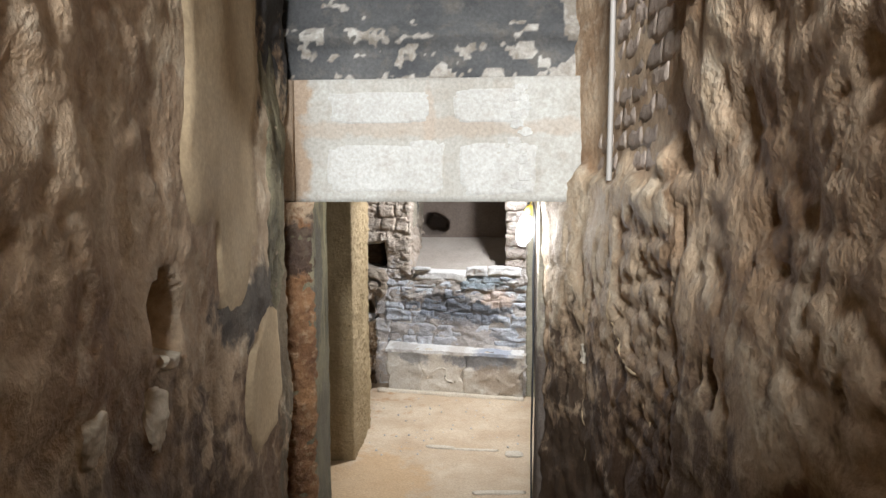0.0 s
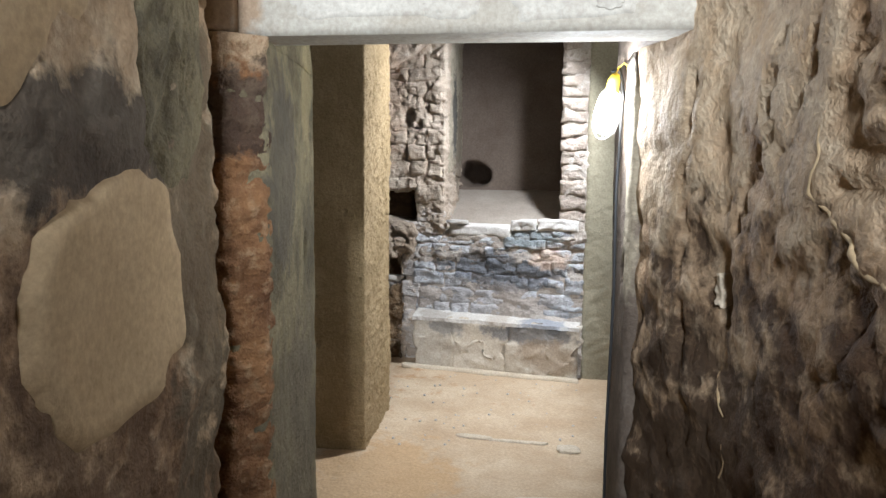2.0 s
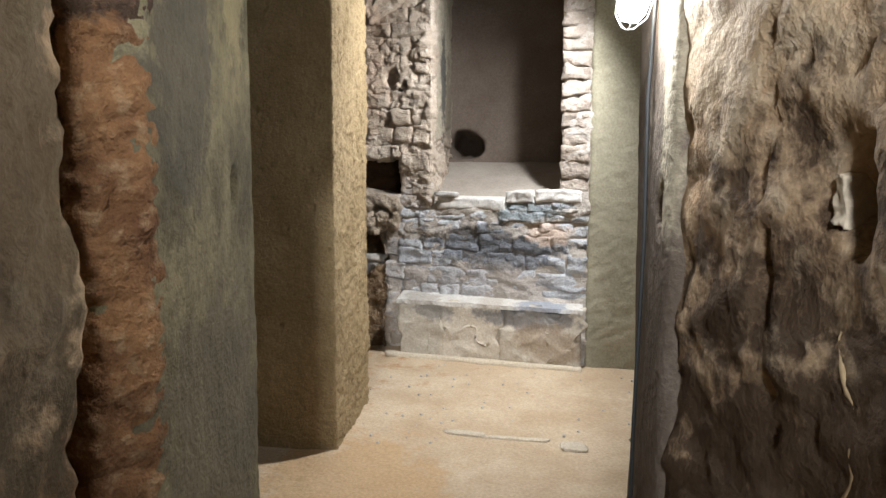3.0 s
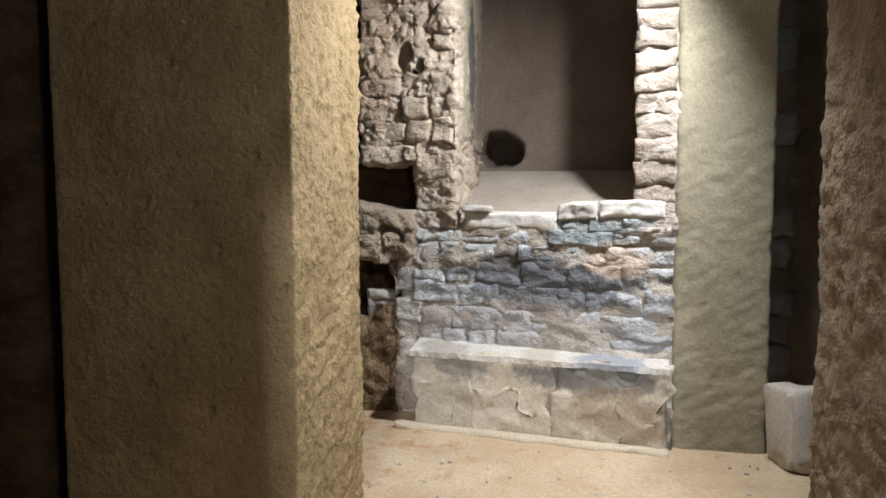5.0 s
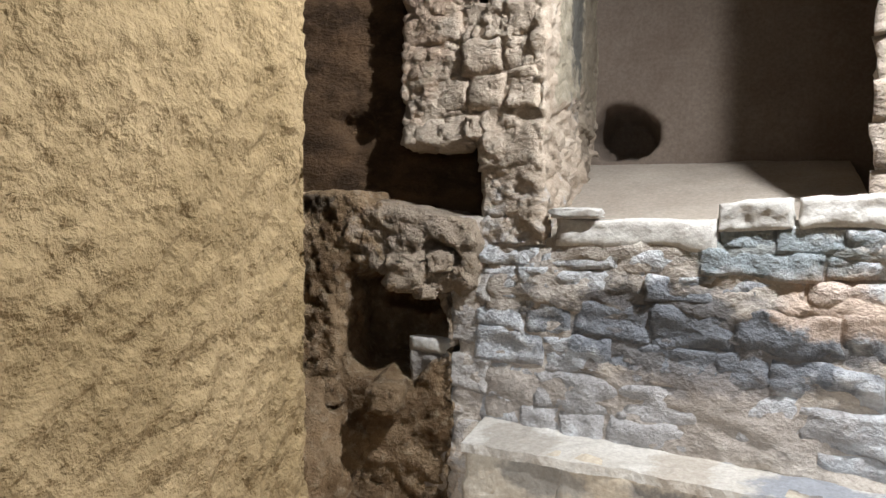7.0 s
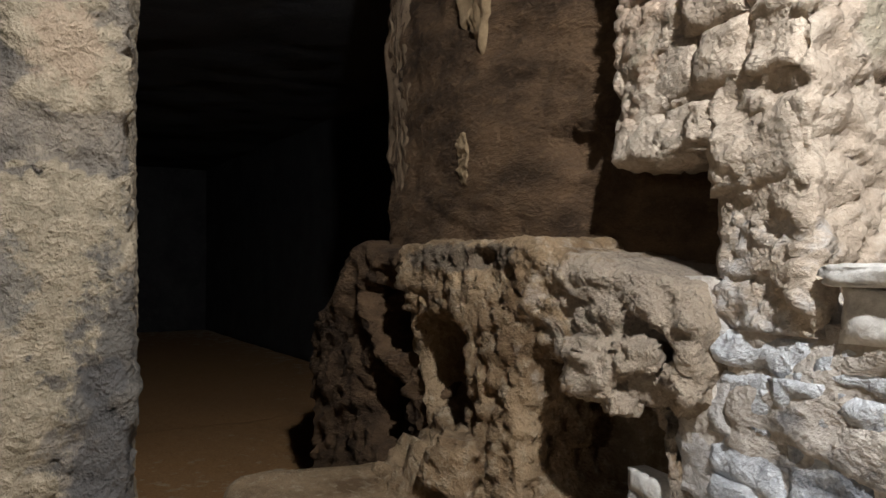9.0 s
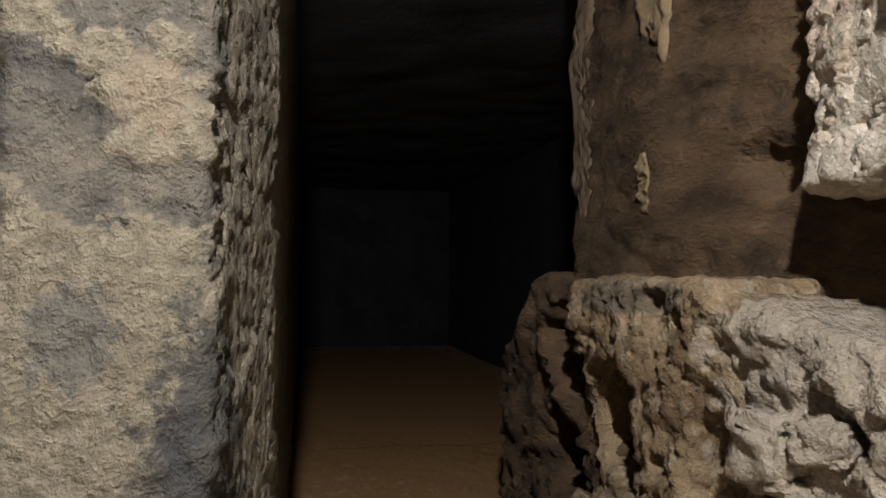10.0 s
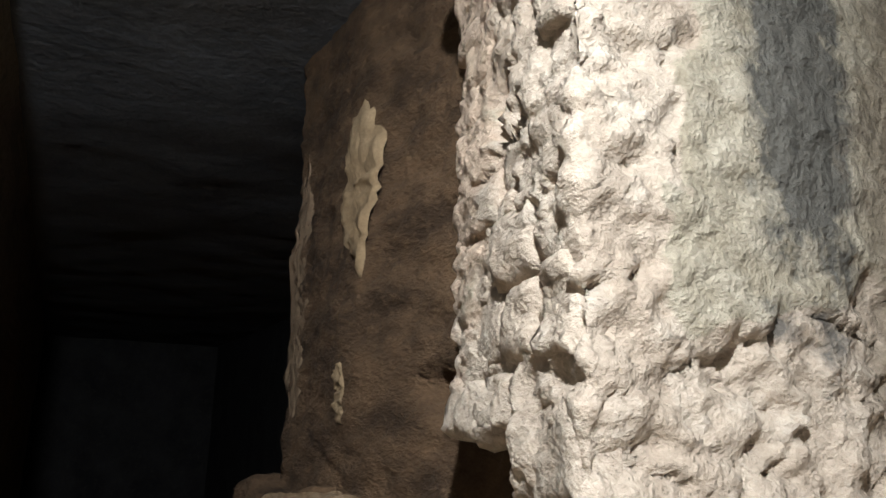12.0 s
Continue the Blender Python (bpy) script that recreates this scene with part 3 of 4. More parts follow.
def courses(parent, x0, x1, z0, z1, material, height=(0.09, 0.14), width=(0.16, 0.34), back=0.05, depth=0.055, skip=None, name="stone"):
    z = z0
    while z < z1 - 0.02:
        h = min(rng.uniform(*height), z1 - z)
        if z1 - z - h < 0.05:
            h = z1 - z
        x = x0
        while x < x1 - 0.01:
            w = rng.uniform(*width)
            if x1 - x - w < width[0] * 0.7:
                w = x1 - x
            if not (skip and skip(x + w / 2, z + h / 2)):
                lay(name, parent, x + w / 2, z + h / 2, (w - 0.006) * 1.03, (h - 0.004) * rng.uniform(0.9, 1.1), depth + rng.uniform(-0.010, 0.016), rng.uniform(0, 900), material, back, 0.017,
                    rng.uniform(-3, 3), max(7, int(w / 0.018)), max(6, int(h / 0.016)))
            x += w
        z += h


def rubbly(p):
    return 0.022 * fbm(p * np.array((0.7, 1, 1.6)), 0.16, 3, 47) + 0.010 * fbm(p * np.array((0.6, 1, 1.8)), 0.045, 3, 48, 0.6)


def north_plan(x0, x1, front, back):
    a, b = on_north(x0, 0, -front), on_north(x1, 0, -front)
    c, d = on_north(x1, 0, -back), on_north(x0, 0, -back)
    return [tuple(v[:2]) for v in (a, b, c, d)]


wall_north = structure(rough_block("wall_north", north_plan(-0.95, 0.72, -0.010, 1.0), -0.05, 1.33, rubbly, M_mortar, (0,), 0.025), "stepped altar wall of rough grey soot-stained stones")
courses(wall_north, -0.98, 0.70, 0.50, 1.30, M_altar, (0.11, 0.17), (0.17, 0.40), 0.05, 0.063)
for x, z, w, h in ((-0.31, 1.355, 0.64, 0.115),):
    lay("sill_stone", wall_north, x, z, w, h, 0.075, x * 7, M_sill, 0.05, 0.010, 0, 26, 8)
for x, z, w, h in ((0.10, 1.345, 0.18, 0.10), (0.30, 1.345, 0.22, 0.09), (0.52, 1.345, 0.24, 0.09)):
    lay("stone", wall_north, x, z, w, h, 0.07, x * 9, M_altar, 0.05, 0.014, 0, 14, 8)
for x, z, w, h in ((0.12, 1.425, 0.25, 0.10), (0.445, 1.435, 0.39, 0.105)):
    lay("sill_stone", wall_north, x, z, w, h, 0.085, x * 5, M_sill, 0.05, 0.014, -2, 24, 10)
sill = new("sill_top", box_mesh("sill_top", (1.12, 0.22, 0.05), M_sill, 0.02, 2))
sill.matrix_world = Matrix.Translation(on_north(-0.09, 1.385, -0.12)) @ pose(0, 0, 0, 0, 0, NORTH_TURN)
sill.parent = wall_north


def boulder(name, size, at, salt, material, turn=0.0, lean=0.0, rough=0.12, label="", category="stone", group="", parent=None, boxy=0.5, lump=0.7):
    bm = bmesh.new()
    bmesh.ops.create_icosphere(bm, subdivisions=5 if max(size) > 0.5 else 4, radius=1.0)
    p = np.array([v.co[:] for v in bm.verts])
    p = np.sign(p) * np.abs(p) ** boxy
    p /= np.abs(p).max()
    n = p / (np.linalg.norm(p, axis=1)[:, None] + 1e-9)
    q = p + salt
    p = p + n * (rough * (fbm(q, lump, 5, 61, 0.62) + 1.2 * (0.45 - np.abs(fbm(q, lump * 0.85, 3, 64)))))[:, None]
    p = p * np.array(size) / 2
    for v, c in zip(bm.verts, p):
        v.co = c
    for f in bm.faces:
        f.smooth = True
    me = bpy.data.meshes.new(name)
    bm.to_mesh(me)
    bm.free()
    me.materials.append(material)
    ob = new(name, me)
    ob.matrix_world = pose(*at, lean, 0, turn)
    ob.parent = parent
    return tagged(ob, label, category if not parent else "", group)


at = on_north(-0.53, 1.432, 0.01)
boulder("loose_stone", (0.22, 0.10, 0.045), tuple(at), 4.4, M_sill, NORTH_TURN, 0, 0.1, "flat pale stone lying on the altar sill", "stone")

# column of stones beside the niche
def cliff(p):
    """Coarse stones and mud mortar worn into one craggy face, smoother under the plaster inside the niche."""
    q = p * np.array((0.75, 0.75, 1.5)) + 0.04 * np.stack((fbm(p, 0.2, 2, 51), fbm(p, 0.2, 2, 52), fbm(p, 0.2, 2, 53)), 1)
    d1, d2, who = cells(q, 0.21, 54)
    joint = np.clip(1 - (d2 - d1) / 0.16, 0, 1)
    inside = np.clip((p[:, 1] - 8.66 - 0.10 * fbm(p, 0.25, 4, 58, 0.6)) / 0.03, 0, 1) * np.clip((p[:, 2] - 1.98 - 0.15 * fbm(p, 0.3, 3, 59)) / 0.04, 0, 1)
    rugged = (0.026 * (who - 0.5) - 0.018 * joint ** 1.5 + 0.018 * fbm(p, 0.25, 3, 50) + 0.022 * (0.5 - np.abs(fbm(p * np.array((0.8, 0.8, 1.4)), 0.17, 4, 56, 0.6))) + 0.009 * fbm(p, 0.036, 3, 57, 0.6))
    rugged = rugged - 0.030 * seam(p, [(-0.90, 2.16), (-0.80, 2.03), (-0.72, 1.90)], 0.020, 0) - 0.02 * seam(p, [(-1.35, 2.12), (-1.15, 2.10), (-0.95, 2.2)], 0.010, 0)
    holes = 0.13 * (blob(p, (-1.05, 8.6, 2.47), (0.065, 0.3, 0.075)) + blob(p, (-0.93, 8.58, 2.39), (0.028, 0.3, 0.04)) + blob(p, (-1.20, 8.6, 2.30), (0.035, 0.3, 0.022)))
    return rugged * (1 - 0.65 * inside) - holes + 0.012 * inside, inside


CORNER = tuple(on_north(-0.665, 0, 0.022)[:2])
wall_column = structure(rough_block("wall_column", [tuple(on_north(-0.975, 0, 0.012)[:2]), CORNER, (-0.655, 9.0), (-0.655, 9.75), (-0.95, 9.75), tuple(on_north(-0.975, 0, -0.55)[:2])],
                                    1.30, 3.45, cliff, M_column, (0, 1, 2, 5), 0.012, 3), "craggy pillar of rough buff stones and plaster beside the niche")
rough_block("stone_core", [tuple(on_north(-1.385, 0, 0.012)[:2]), tuple(on_north(-0.972, 0, 0.012)[:2]), tuple(on_north(-0.972, 0, -0.55)[:2]), tuple(on_north(-1.385, 0, -0.55)[:2])],
            1.77, 3.45, cliff, M_column, (0, 3), 0.012, 2, wall_column)
courses(wall_column, -1.38, -0.70, 1.88, 3.32, M_column, (0.09, 0.16), (0.16, 0.34), 0.05, 0.066, lambda x, z: abs(x + 1.02) < 0.22 and abs(z - 2.43) < 0.13)
lay("plaster_overhang", wall_column, -1.06, 3.13, 0.52, 0.17, 0.17, 17.0, M_column, 0.06, 0.03, -27, 22, 10)
lay("stone", wall_column, -1.235, 1.80, 0.17, 0.12, 0.10, 11.0, M_column, 0.06, 0.02, 2)
lay("stone", wall_column, -1.09, 1.80, 0.14, 0.12, 0.085, 12.0, M_column, 0.06, 0.02, -2)
courses(wall_column, -0.98, -0.70, 1.42, 1.80, M_column, (0.14, 0.20), (0.2, 0.36), 0.05, 0.066)
for k, (x, z, w, h) in enumerate(((-1.31, 1.80, 0.20, 0.15), (-1.15, 1.785, 0.18, 0.15), (-1.02, 1.80, 0.16, 0.12))):
    boulder("stone", (w, 0.24, h), tuple(on_north(x, z, -0.08)), 2.3 * k, M_column, 9 * k, 0, 0.14, "", "", "", wall_column, 0.55, 0.5)
wall_foot = structure(rough_block("wall_column_foot", north_plan(-1.11, -0.94, -0.010, 0.6), -0.05, 1.42, rubbly, M_mortar, (0, 3), 0.03), "lower part of the stone pillar")
courses(wall_foot, -1.13, -0.93, 0.86, 1.40, M_column, (0.12, 0.18), (0.15, 0.25), 0.05, 0.06)
courses(wall_foot, -1.33, -0.93, 0.02, 0.80, M_column, (0.11, 0.17), (0.16, 0.30), 0.05, 0.06)
lay("stone", wall_foot, -1.24, 0.82, 0.2, 0.07, 0.075, 31.0, M_sill, 0.05, 0.01, 0)

# niche
wall_nr = structure(rough_block("wall_niche_east", north_plan(0.47, 0.74, -0.010, 1.5), 1.30, 3.45, rubbly, M_mortar, (0, 3), 0.03), "stone jamb of the niche")
courses(wall_nr, 0.45, 0.69, 1.47, 3.3, M_nichestone, (0.1, 0.15), (0.14, 0.24), 0.05, 0.06)
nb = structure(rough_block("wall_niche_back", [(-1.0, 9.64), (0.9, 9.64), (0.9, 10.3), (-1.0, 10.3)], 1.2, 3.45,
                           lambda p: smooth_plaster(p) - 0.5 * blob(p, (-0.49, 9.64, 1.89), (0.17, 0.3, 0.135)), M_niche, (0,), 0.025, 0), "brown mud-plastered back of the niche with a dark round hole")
bm = bmesh.new()
cs = [bm.verts.new(v) for v in ((-0.70, 8.58, 1.36), (0.52, 8.28, 1.40), (0.62, 9.66, 1.72), (-0.72, 9.66, 1.72))]
bm.faces.new(cs)
bmesh.ops.subdivide_edges(bm, edges=bm.edges[:], cuts=24, use_grid_fill=True)
lo = bmesh.ops.extrude_face_region(bm, geom=bm.faces[:])
bmesh.ops.translate(bm, vec=(0, 0, -0.1), verts=[g for g in lo["geom"] if isinstance(g, bmesh.types.BMVert)])
for v in bm.verts:
    v.co.z += 0.012 * noise.noise(v.co * 4) + 0.004 * noise.noise(v.co * 25)
bmesh.ops.recalc_face_normals(bm, faces=bm.faces)
nf = part("floor_niche", bm, M_nichefloor, None)
structure(nf, "sloping plastered floor of the niche", "floor")

# bench step before the altar
bench = tagged(new("altar_step"), "low stone step with stained plaster before the altar", "step", kind="structure")
BENCH_TURN = math.degrees(math.atan2(-0.165, 1))


def bench_at(x, z, out=0.0):
    return Vector((x - 0.163 * out, 8.08 - 0.165 * x - 0.987 * out, z))


core = rough_block("bench_core", [tuple(bench_at(-0.92, 0, -0.03)[:2]), tuple(bench_at(0.66, 0, -0.03)[:2]), (0.66, 8.35), (-0.92, 8.75)], -0.05, 0.49, lambda p: 0.4 * mud(p), M_step, (0,), 0.04, 2, bench)
x = -0.93
for i, w in enumerate((0.40, 0.52, 0.67)):
    ob = new("step_stone", stone_mesh("step_stone", w - 0.002, 0.47, 0.06, i * 5.7, M_step, 26, 20, 0.007, 0.06))
    ob.matrix_world = Matrix.Translation(bench_at(x + w / 2, 0.25, -0.055)) @ pose(0, 0, 0, 0, 0, BENCH_TURN)
    ob.parent = bench
    x += w
bm = bmesh.new()
quad = [bm.verts.new((*bench_at(xx, 0, o)[:2], zz)) for xx, o, zz in ((-0.94, 0.02, 0.515), (0.66, 0.02, 0.515))] + [bm.verts.new(v) for v in ((0.68, 8.26, 0.545), (-0.94, 8.66, 0.545))]
bm.faces.new(quad)
bmesh.ops.subdivide_edges(bm, edges=bm.edges[:], cuts=60, use_grid_fill=True)
lo = bmesh.ops.extrude_face_region(bm, geom=bm.faces[:])
bmesh.ops.translate(bm, vec=(0, 0, -0.035), verts=[g for g in lo["geom"] if isinstance(g, bmesh.types.BMVert)])
for v in bm.verts:
    v.co += Vector((0, 0.016 * noise.noise(v.co * 7) + 0.008 * noise.noise(v.co * 23), 0.010 * noise.noise(v.co * 6) + 0.005 * noise.noise(v.co * 19)))
bmesh.ops.recalc_face_normals(bm, faces=bm.faces)
part("bench_top", bm, M_benchtop, bench, "dusty white top of the step")
kerb = rough_block("kerb", [tuple(bench_at(-1.05, 0, 0.07)[:2]), tuple(bench_at(0.67, 0, 0.05)[:2]), tuple(bench_at(0.67, 0, -0.02)[:2]), tuple(bench_at(-1.05, 0, -0.02)[:2])], -0.02, 0.036, lambda p: 0.016 * fbm(p, 0.12, 3, 5), M_floorstone, (0,), 0.025, 2, bench)

# plastered wall east of the altar and rubble in the gap beside it
wall_bay = structure(rough_block("wall_bay_east", [(0.69, 8.09), (1.235, 8.09), (1.225, 8.6), (0.69, 8.6)], -0.05, 3.45, lambda p: 0.5 * stippled(p), M_bay, (0, 1), 0.02), "pale olive plastered wall beside the altar")
wall_gap = structure(rough_block("wall_gap", [(1.1, 9.0), (3.4, 9.0), (3.4, 9.4), (1.1, 9.4)], -0.05, 3.45, crag, M_mortar, (0,), 0.05), "rubble wall behind the gap")
for i, (x, z, w, h) in enumerate(((1.40, 1.95, 0.3, 0.22), (1.42, 1.33, 0.3, 0.2), (1.36, 1.12, 0.34, 0.18), (1.45, 0.78, 0.3, 0.16), (1.38, 0.6, 0.32, 0.17), (1.42, 0.38, 0.3, 0.2), (1.4, 2.5, 0.34, 0.3))):
    ob = new("stone", stone_mesh("stone", w, h, 0.14, i * 3.1, M_altar, 8, 6, 0.02))
    ob.matrix_world = pose(x, 9.0, z)
    ob.parent = wall_gap
boulder("fallen_block", (0.20, 0.30, 0.46), (1.33, 7.95, 0.22), 9.1, M_slab, 14, -8, 0.09, "pale stone block leaning in the gap beside the plastered wall", "stone", boxy=0.28)

# ---- piers of the hall ----
def pitted(p):
    d = stippled(p)
    smooth = np.clip((6.11 - p[:, 1]) / 0.03, 0, 1)
    d = d * (1 - 0.75 * smooth)
    for x, z, r in ((-1.0, 1.45, 0.016), (-1.155, 1.34, 0.011), (-0.91, 1.2, 0.012), (-1.25, 1.5, 0.012), (-1.43, 1.51, 0.014), (-1.47, 0.9, 0.014), (-1.01, 1.67, 0.01), (-1.2, 0.75, 0.014), (-1.32, 2.0, 0.013)):
        d = d - 0.03 * blob(p, (x, 6.05, z), (r, 0.1, r))
    return d


pier_west = structure(rough_block("pier_west", [(-0.87, 6.07), (-0.90, 6.98), (-1.02, 6.83), (-1.80, 6.70), (-1.80, 6.05)], -0.05, 3.45, pitted, M_pier, (0, 1, 4), 0.012, 3), "ochre plastered pier, rough and stippled on its lit side", "pier")
pier_east = structure(rough_block("pier_east", [(1.12, 6.98), (1.19, 6.07), (2.2, 6.03), (2.2, 6.98)], -0.05, 3.45, stippled, M_eastpier, (0, 1), 0.02, 3), "brown rough plastered pier", "pier")
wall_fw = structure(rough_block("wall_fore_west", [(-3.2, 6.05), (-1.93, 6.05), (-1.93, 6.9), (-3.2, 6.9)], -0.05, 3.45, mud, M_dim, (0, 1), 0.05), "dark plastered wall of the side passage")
# ---- west passage ----
def charred(p):
    d1, d2, who = cells(p * np.array((1, 1, 1.25)), 0.24, 14)
    front = np.clip((p[:, 0] + 1.60) / 0.12, 0.3, 1)
    coat = np.clip((fbm(p * np.array((1, 1, 1.2)), 0.30, 6, 15, 0.62) + 0.12 + 0.25 * np.clip(7.1 - p[:, 1], -0.25, 0.5) * 2) / 0.12, 0, 1)
    crack = np.clip(1 - np.abs(fbm(p, 0.30, 4, 16)) / 0.035, 0, 1)
    d = crag(p) * 0.45 * front + 0.006 * fbm(p, 0.03, 3, 19, 0.6) + 0.010 * (who - 0.5) - 0.008 * np.clip(1 - (d2 - d1) / 0.10, 0, 1) * front
    coat = np.maximum(coat, 0.75 * (1 - front))
    return d + 0.013 * coat * front - 0.015 * crack * front, coat


wall_stone = structure(rough_block("wall_stone_west", [(-1.40, 6.6), (-1.40, 7.27), (-2.04, 7.39), (-15.9, 7.8), (-15.9, 6.6)], -0.05, 3.45, charred, M_stonewall, (0, 1), 0.014, 3),
                       "charred and flaking limestone wall at the mouth of the dark passage")


def ledge_surface(p):
    d = crag(p) * 1.1
    for at, r, deep in (((-1.40, 8.5, 0.93), (0.26, 0.5, 0.25), 0.45), ((-2.13, 8.5, 1.07), (0.17, 0.5, 0.20), 0.42), ((-2.62, 8.5, 1.26), (0.20, 0.5, 0.17), 0.40),
                        ((-2.74, 8.5, 0.80), (0.18, 0.5, 0.22), 0.4), ((-1.25, 8.5, 1.32), (0.14, 0.5, 0.05), 0.14)):
        d = d - deep * blob(p, at, r)
    return d - 0.10 * np.clip((1.15 - p[:, 2]) / 1.0, -0.2, 0.3)


wall_ledge = structure(rough_block("wall_ledge", [(-2.36, 8.50), (-1.98, 8.46), (-1.08, 8.52), (-1.08, 9.3), (-2.36, 9.3)], -0.05, 1.36, ledge_surface, M_ledge, (0, 1, 4), 0.02, 1),
                       "broken rubble wall with dark cavities under a ledge")
def crag_mass(name, lo, hi, radius, res, surface, material, parent, sag=None):
    """A lump of masonry between two corners, rounded at its edges and uneven on every side. sag: how far it sinks at x."""
    lo, hi = np.array(lo), np.array(hi)
    n = np.maximum(3, ((hi - lo) / res).astype(int))
    index, verts, faces = {}, [], []

    def corner(i, j, k):
        if (i, j, k) not in index:
            index[i, j, k] = len(verts)
            verts.append(lo + (hi - lo) * np.array((i, j, k)) / n)
        return index[i, j, k]

    for ax in range(3):
        u, v = (ax + 1) % 3, (ax + 2) % 3
        for side in (0, int(n[ax])):
            for i in range(n[u]):
                for j in range(n[v]):
                    quad = []
                    for a, b in ((0, 0), (1, 0), (1, 1), (0, 1)):
                        c = [0, 0, 0]
                        c[ax], c[u], c[v] = side, i + a, j + b
                        quad.append(corner(*c))
                    faces.append(quad if side else quad[::-1])
    p = np.array(verts)
    core = np.clip(p, lo + radius, hi - radius)
    out = p - core
    out /= np.linalg.norm(out, axis=1)[:, None] + 1e-9
    p = core + out * radius
    p = p + out * (layered(surface(p))[0] * (1 - 0.6 * np.clip(out[:, 2], 0, 1)))[:, None]
    if sag:
        p[:, 2] -= sag(p[:, 0])
    ob = new(name, mesh_of(name, p, faces, material))
    ob.parent = parent
    return ob


def ledge_rock(p):
    d1, d2, who = cells(p * np.array((1, 1, 1.4)) + 0.04 * fbm(p, 0.15, 2, 26)[:, None], 0.16, 27)
    return (0.020 * fbm(p, 0.22, 4, 28, 0.6) + 0.028 * (0.5 - np.abs(fbm(p, 0.10, 4, 29, 0.6))) + 0.018 * (who - 0.5) - 0.010 * np.clip(1 - (d2 - d1) / 0.12, 0, 1) + 0.013 * fbm(p, 0.034, 3, 30, 0.65)
            - 0.10 * blob(p, (-1.13, 8.46, 1.33), (0.09, 0.3, 0.045)) - 0.05 * blob(p, (-1.85, 8.44, 1.47), (0.05, 0.2, 0.04)))


crag_mass("ledge_top", (-2.40, 8.45, 1.26), (-1.50, 8.98, 1.53), 0.04, 0.015, ledge_rock, M_ledge, wall_ledge)
crag_mass("ledge_top", (-1.66, 8.46, 1.19), (-0.97, 8.98, 1.50), 0.04, 0.015, ledge_rock, M_ledge, wall_ledge, lambda x: 0.09 * np.clip((x + 1.5) / 0.45, 0, 1))
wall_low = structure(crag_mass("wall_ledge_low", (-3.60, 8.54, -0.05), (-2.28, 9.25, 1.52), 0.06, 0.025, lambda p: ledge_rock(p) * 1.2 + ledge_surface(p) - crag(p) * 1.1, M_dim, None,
                               lambda x: 0.5 * np.clip((-2.95 - x) / 0.65, 0, 1) ** 1.5 + 0.03 * np.sin(9 * x)), "low broken rubble wall running into the dark passage")
crag_mass("ledge_pier", (-1.87, 8.43, 0.50), (-1.62, 8.80, 1.32), 0.06, 0.015, ledge_rock, M_ledge, wall_ledge)
for i, (x, y, z, s) in enumerate(((-1.27, 8.46, 1.17, 0.19), (-1.13, 8.44, 1.22, 0.10), (-1.20, 8.45, 1.09, 0.09), (-1.36, 8.40, 0.62, 0.16), 
                                  (-1.88, 8.40, 0.78, 0.22))):
    boulder("rubble_stone", (s * 1.1, s * 0.9, s * 0.8), (x, y, z), i * 1.9, M_ledge, 31 * i, 8, 0.24, "", "", "", wall_ledge, 0.5, 0.5)
boulder("fallen_slab", (0.75, 0.55, 0.62), (-2.42, 8.14, 0.30), 3.3, M_ledge, 78, 4, 0.03, "large sandy fallen slab lying before the rubble wall", "stone", boxy=0.25)
heap = boulder("rubble_heap", (1.15, 0.55, 1.15), (-2.12, 8.50, 0.18), 6.1, M_ledge, -6, 0, 0.10, "sloping heap of sandy rubble at the foot of the broken wall", "rubble", boxy=0.8, lump=0.32)
tagged(heap, kind="stuff")

def strata(p):
    return crag(p * np.array((0.8, 1, 1.9))) * 0.8 - 0.1 * blob(p, (-1.72, 8.75, 1.86), (0.1, 0.2, 0.08))


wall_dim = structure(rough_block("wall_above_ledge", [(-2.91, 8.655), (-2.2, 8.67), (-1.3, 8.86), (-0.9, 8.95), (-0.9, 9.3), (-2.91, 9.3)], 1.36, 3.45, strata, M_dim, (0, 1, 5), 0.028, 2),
                     "brown earthen wall above the ledge, darkened for shade")
M_strip = rock("brown_old_plaster", (0.15, 0.102, 0.062), (0.24, 0.165, 0.105), (0.11, 0.075, 0.046), bump=0.3)
M_tip = rock("yellow_plaster_remnant", (0.22, 0.15, 0.082), (0.32, 0.23, 0.135), (0.13, 0.088, 0.05), bump=0.3)
wall_patch("plaster_patch", (-2.26, 8.665, 1.87), (1, 0.02), (0.035, 0.10), wall_dim, M_tip, "small sliver of yellowish plaster", 5, 0.006, strata, 0.4)
wall_patch("plaster_patch", (-2.17, 8.665, 2.62), (1, 0.02), (0.15, 0.33), wall_dim, M_tip, "peeling remnant of yellowish plaster", 11, 0.005, strata, 0.2, 1.2)

wall_patch("plaster_patch", (-2.80, 8.66, 2.3), (1, 0.02), (0.10, 0.62), wall_dim, M_strip, "tall strip of old brown plaster", 9, 0.004, strata, 0.35, 0.8)

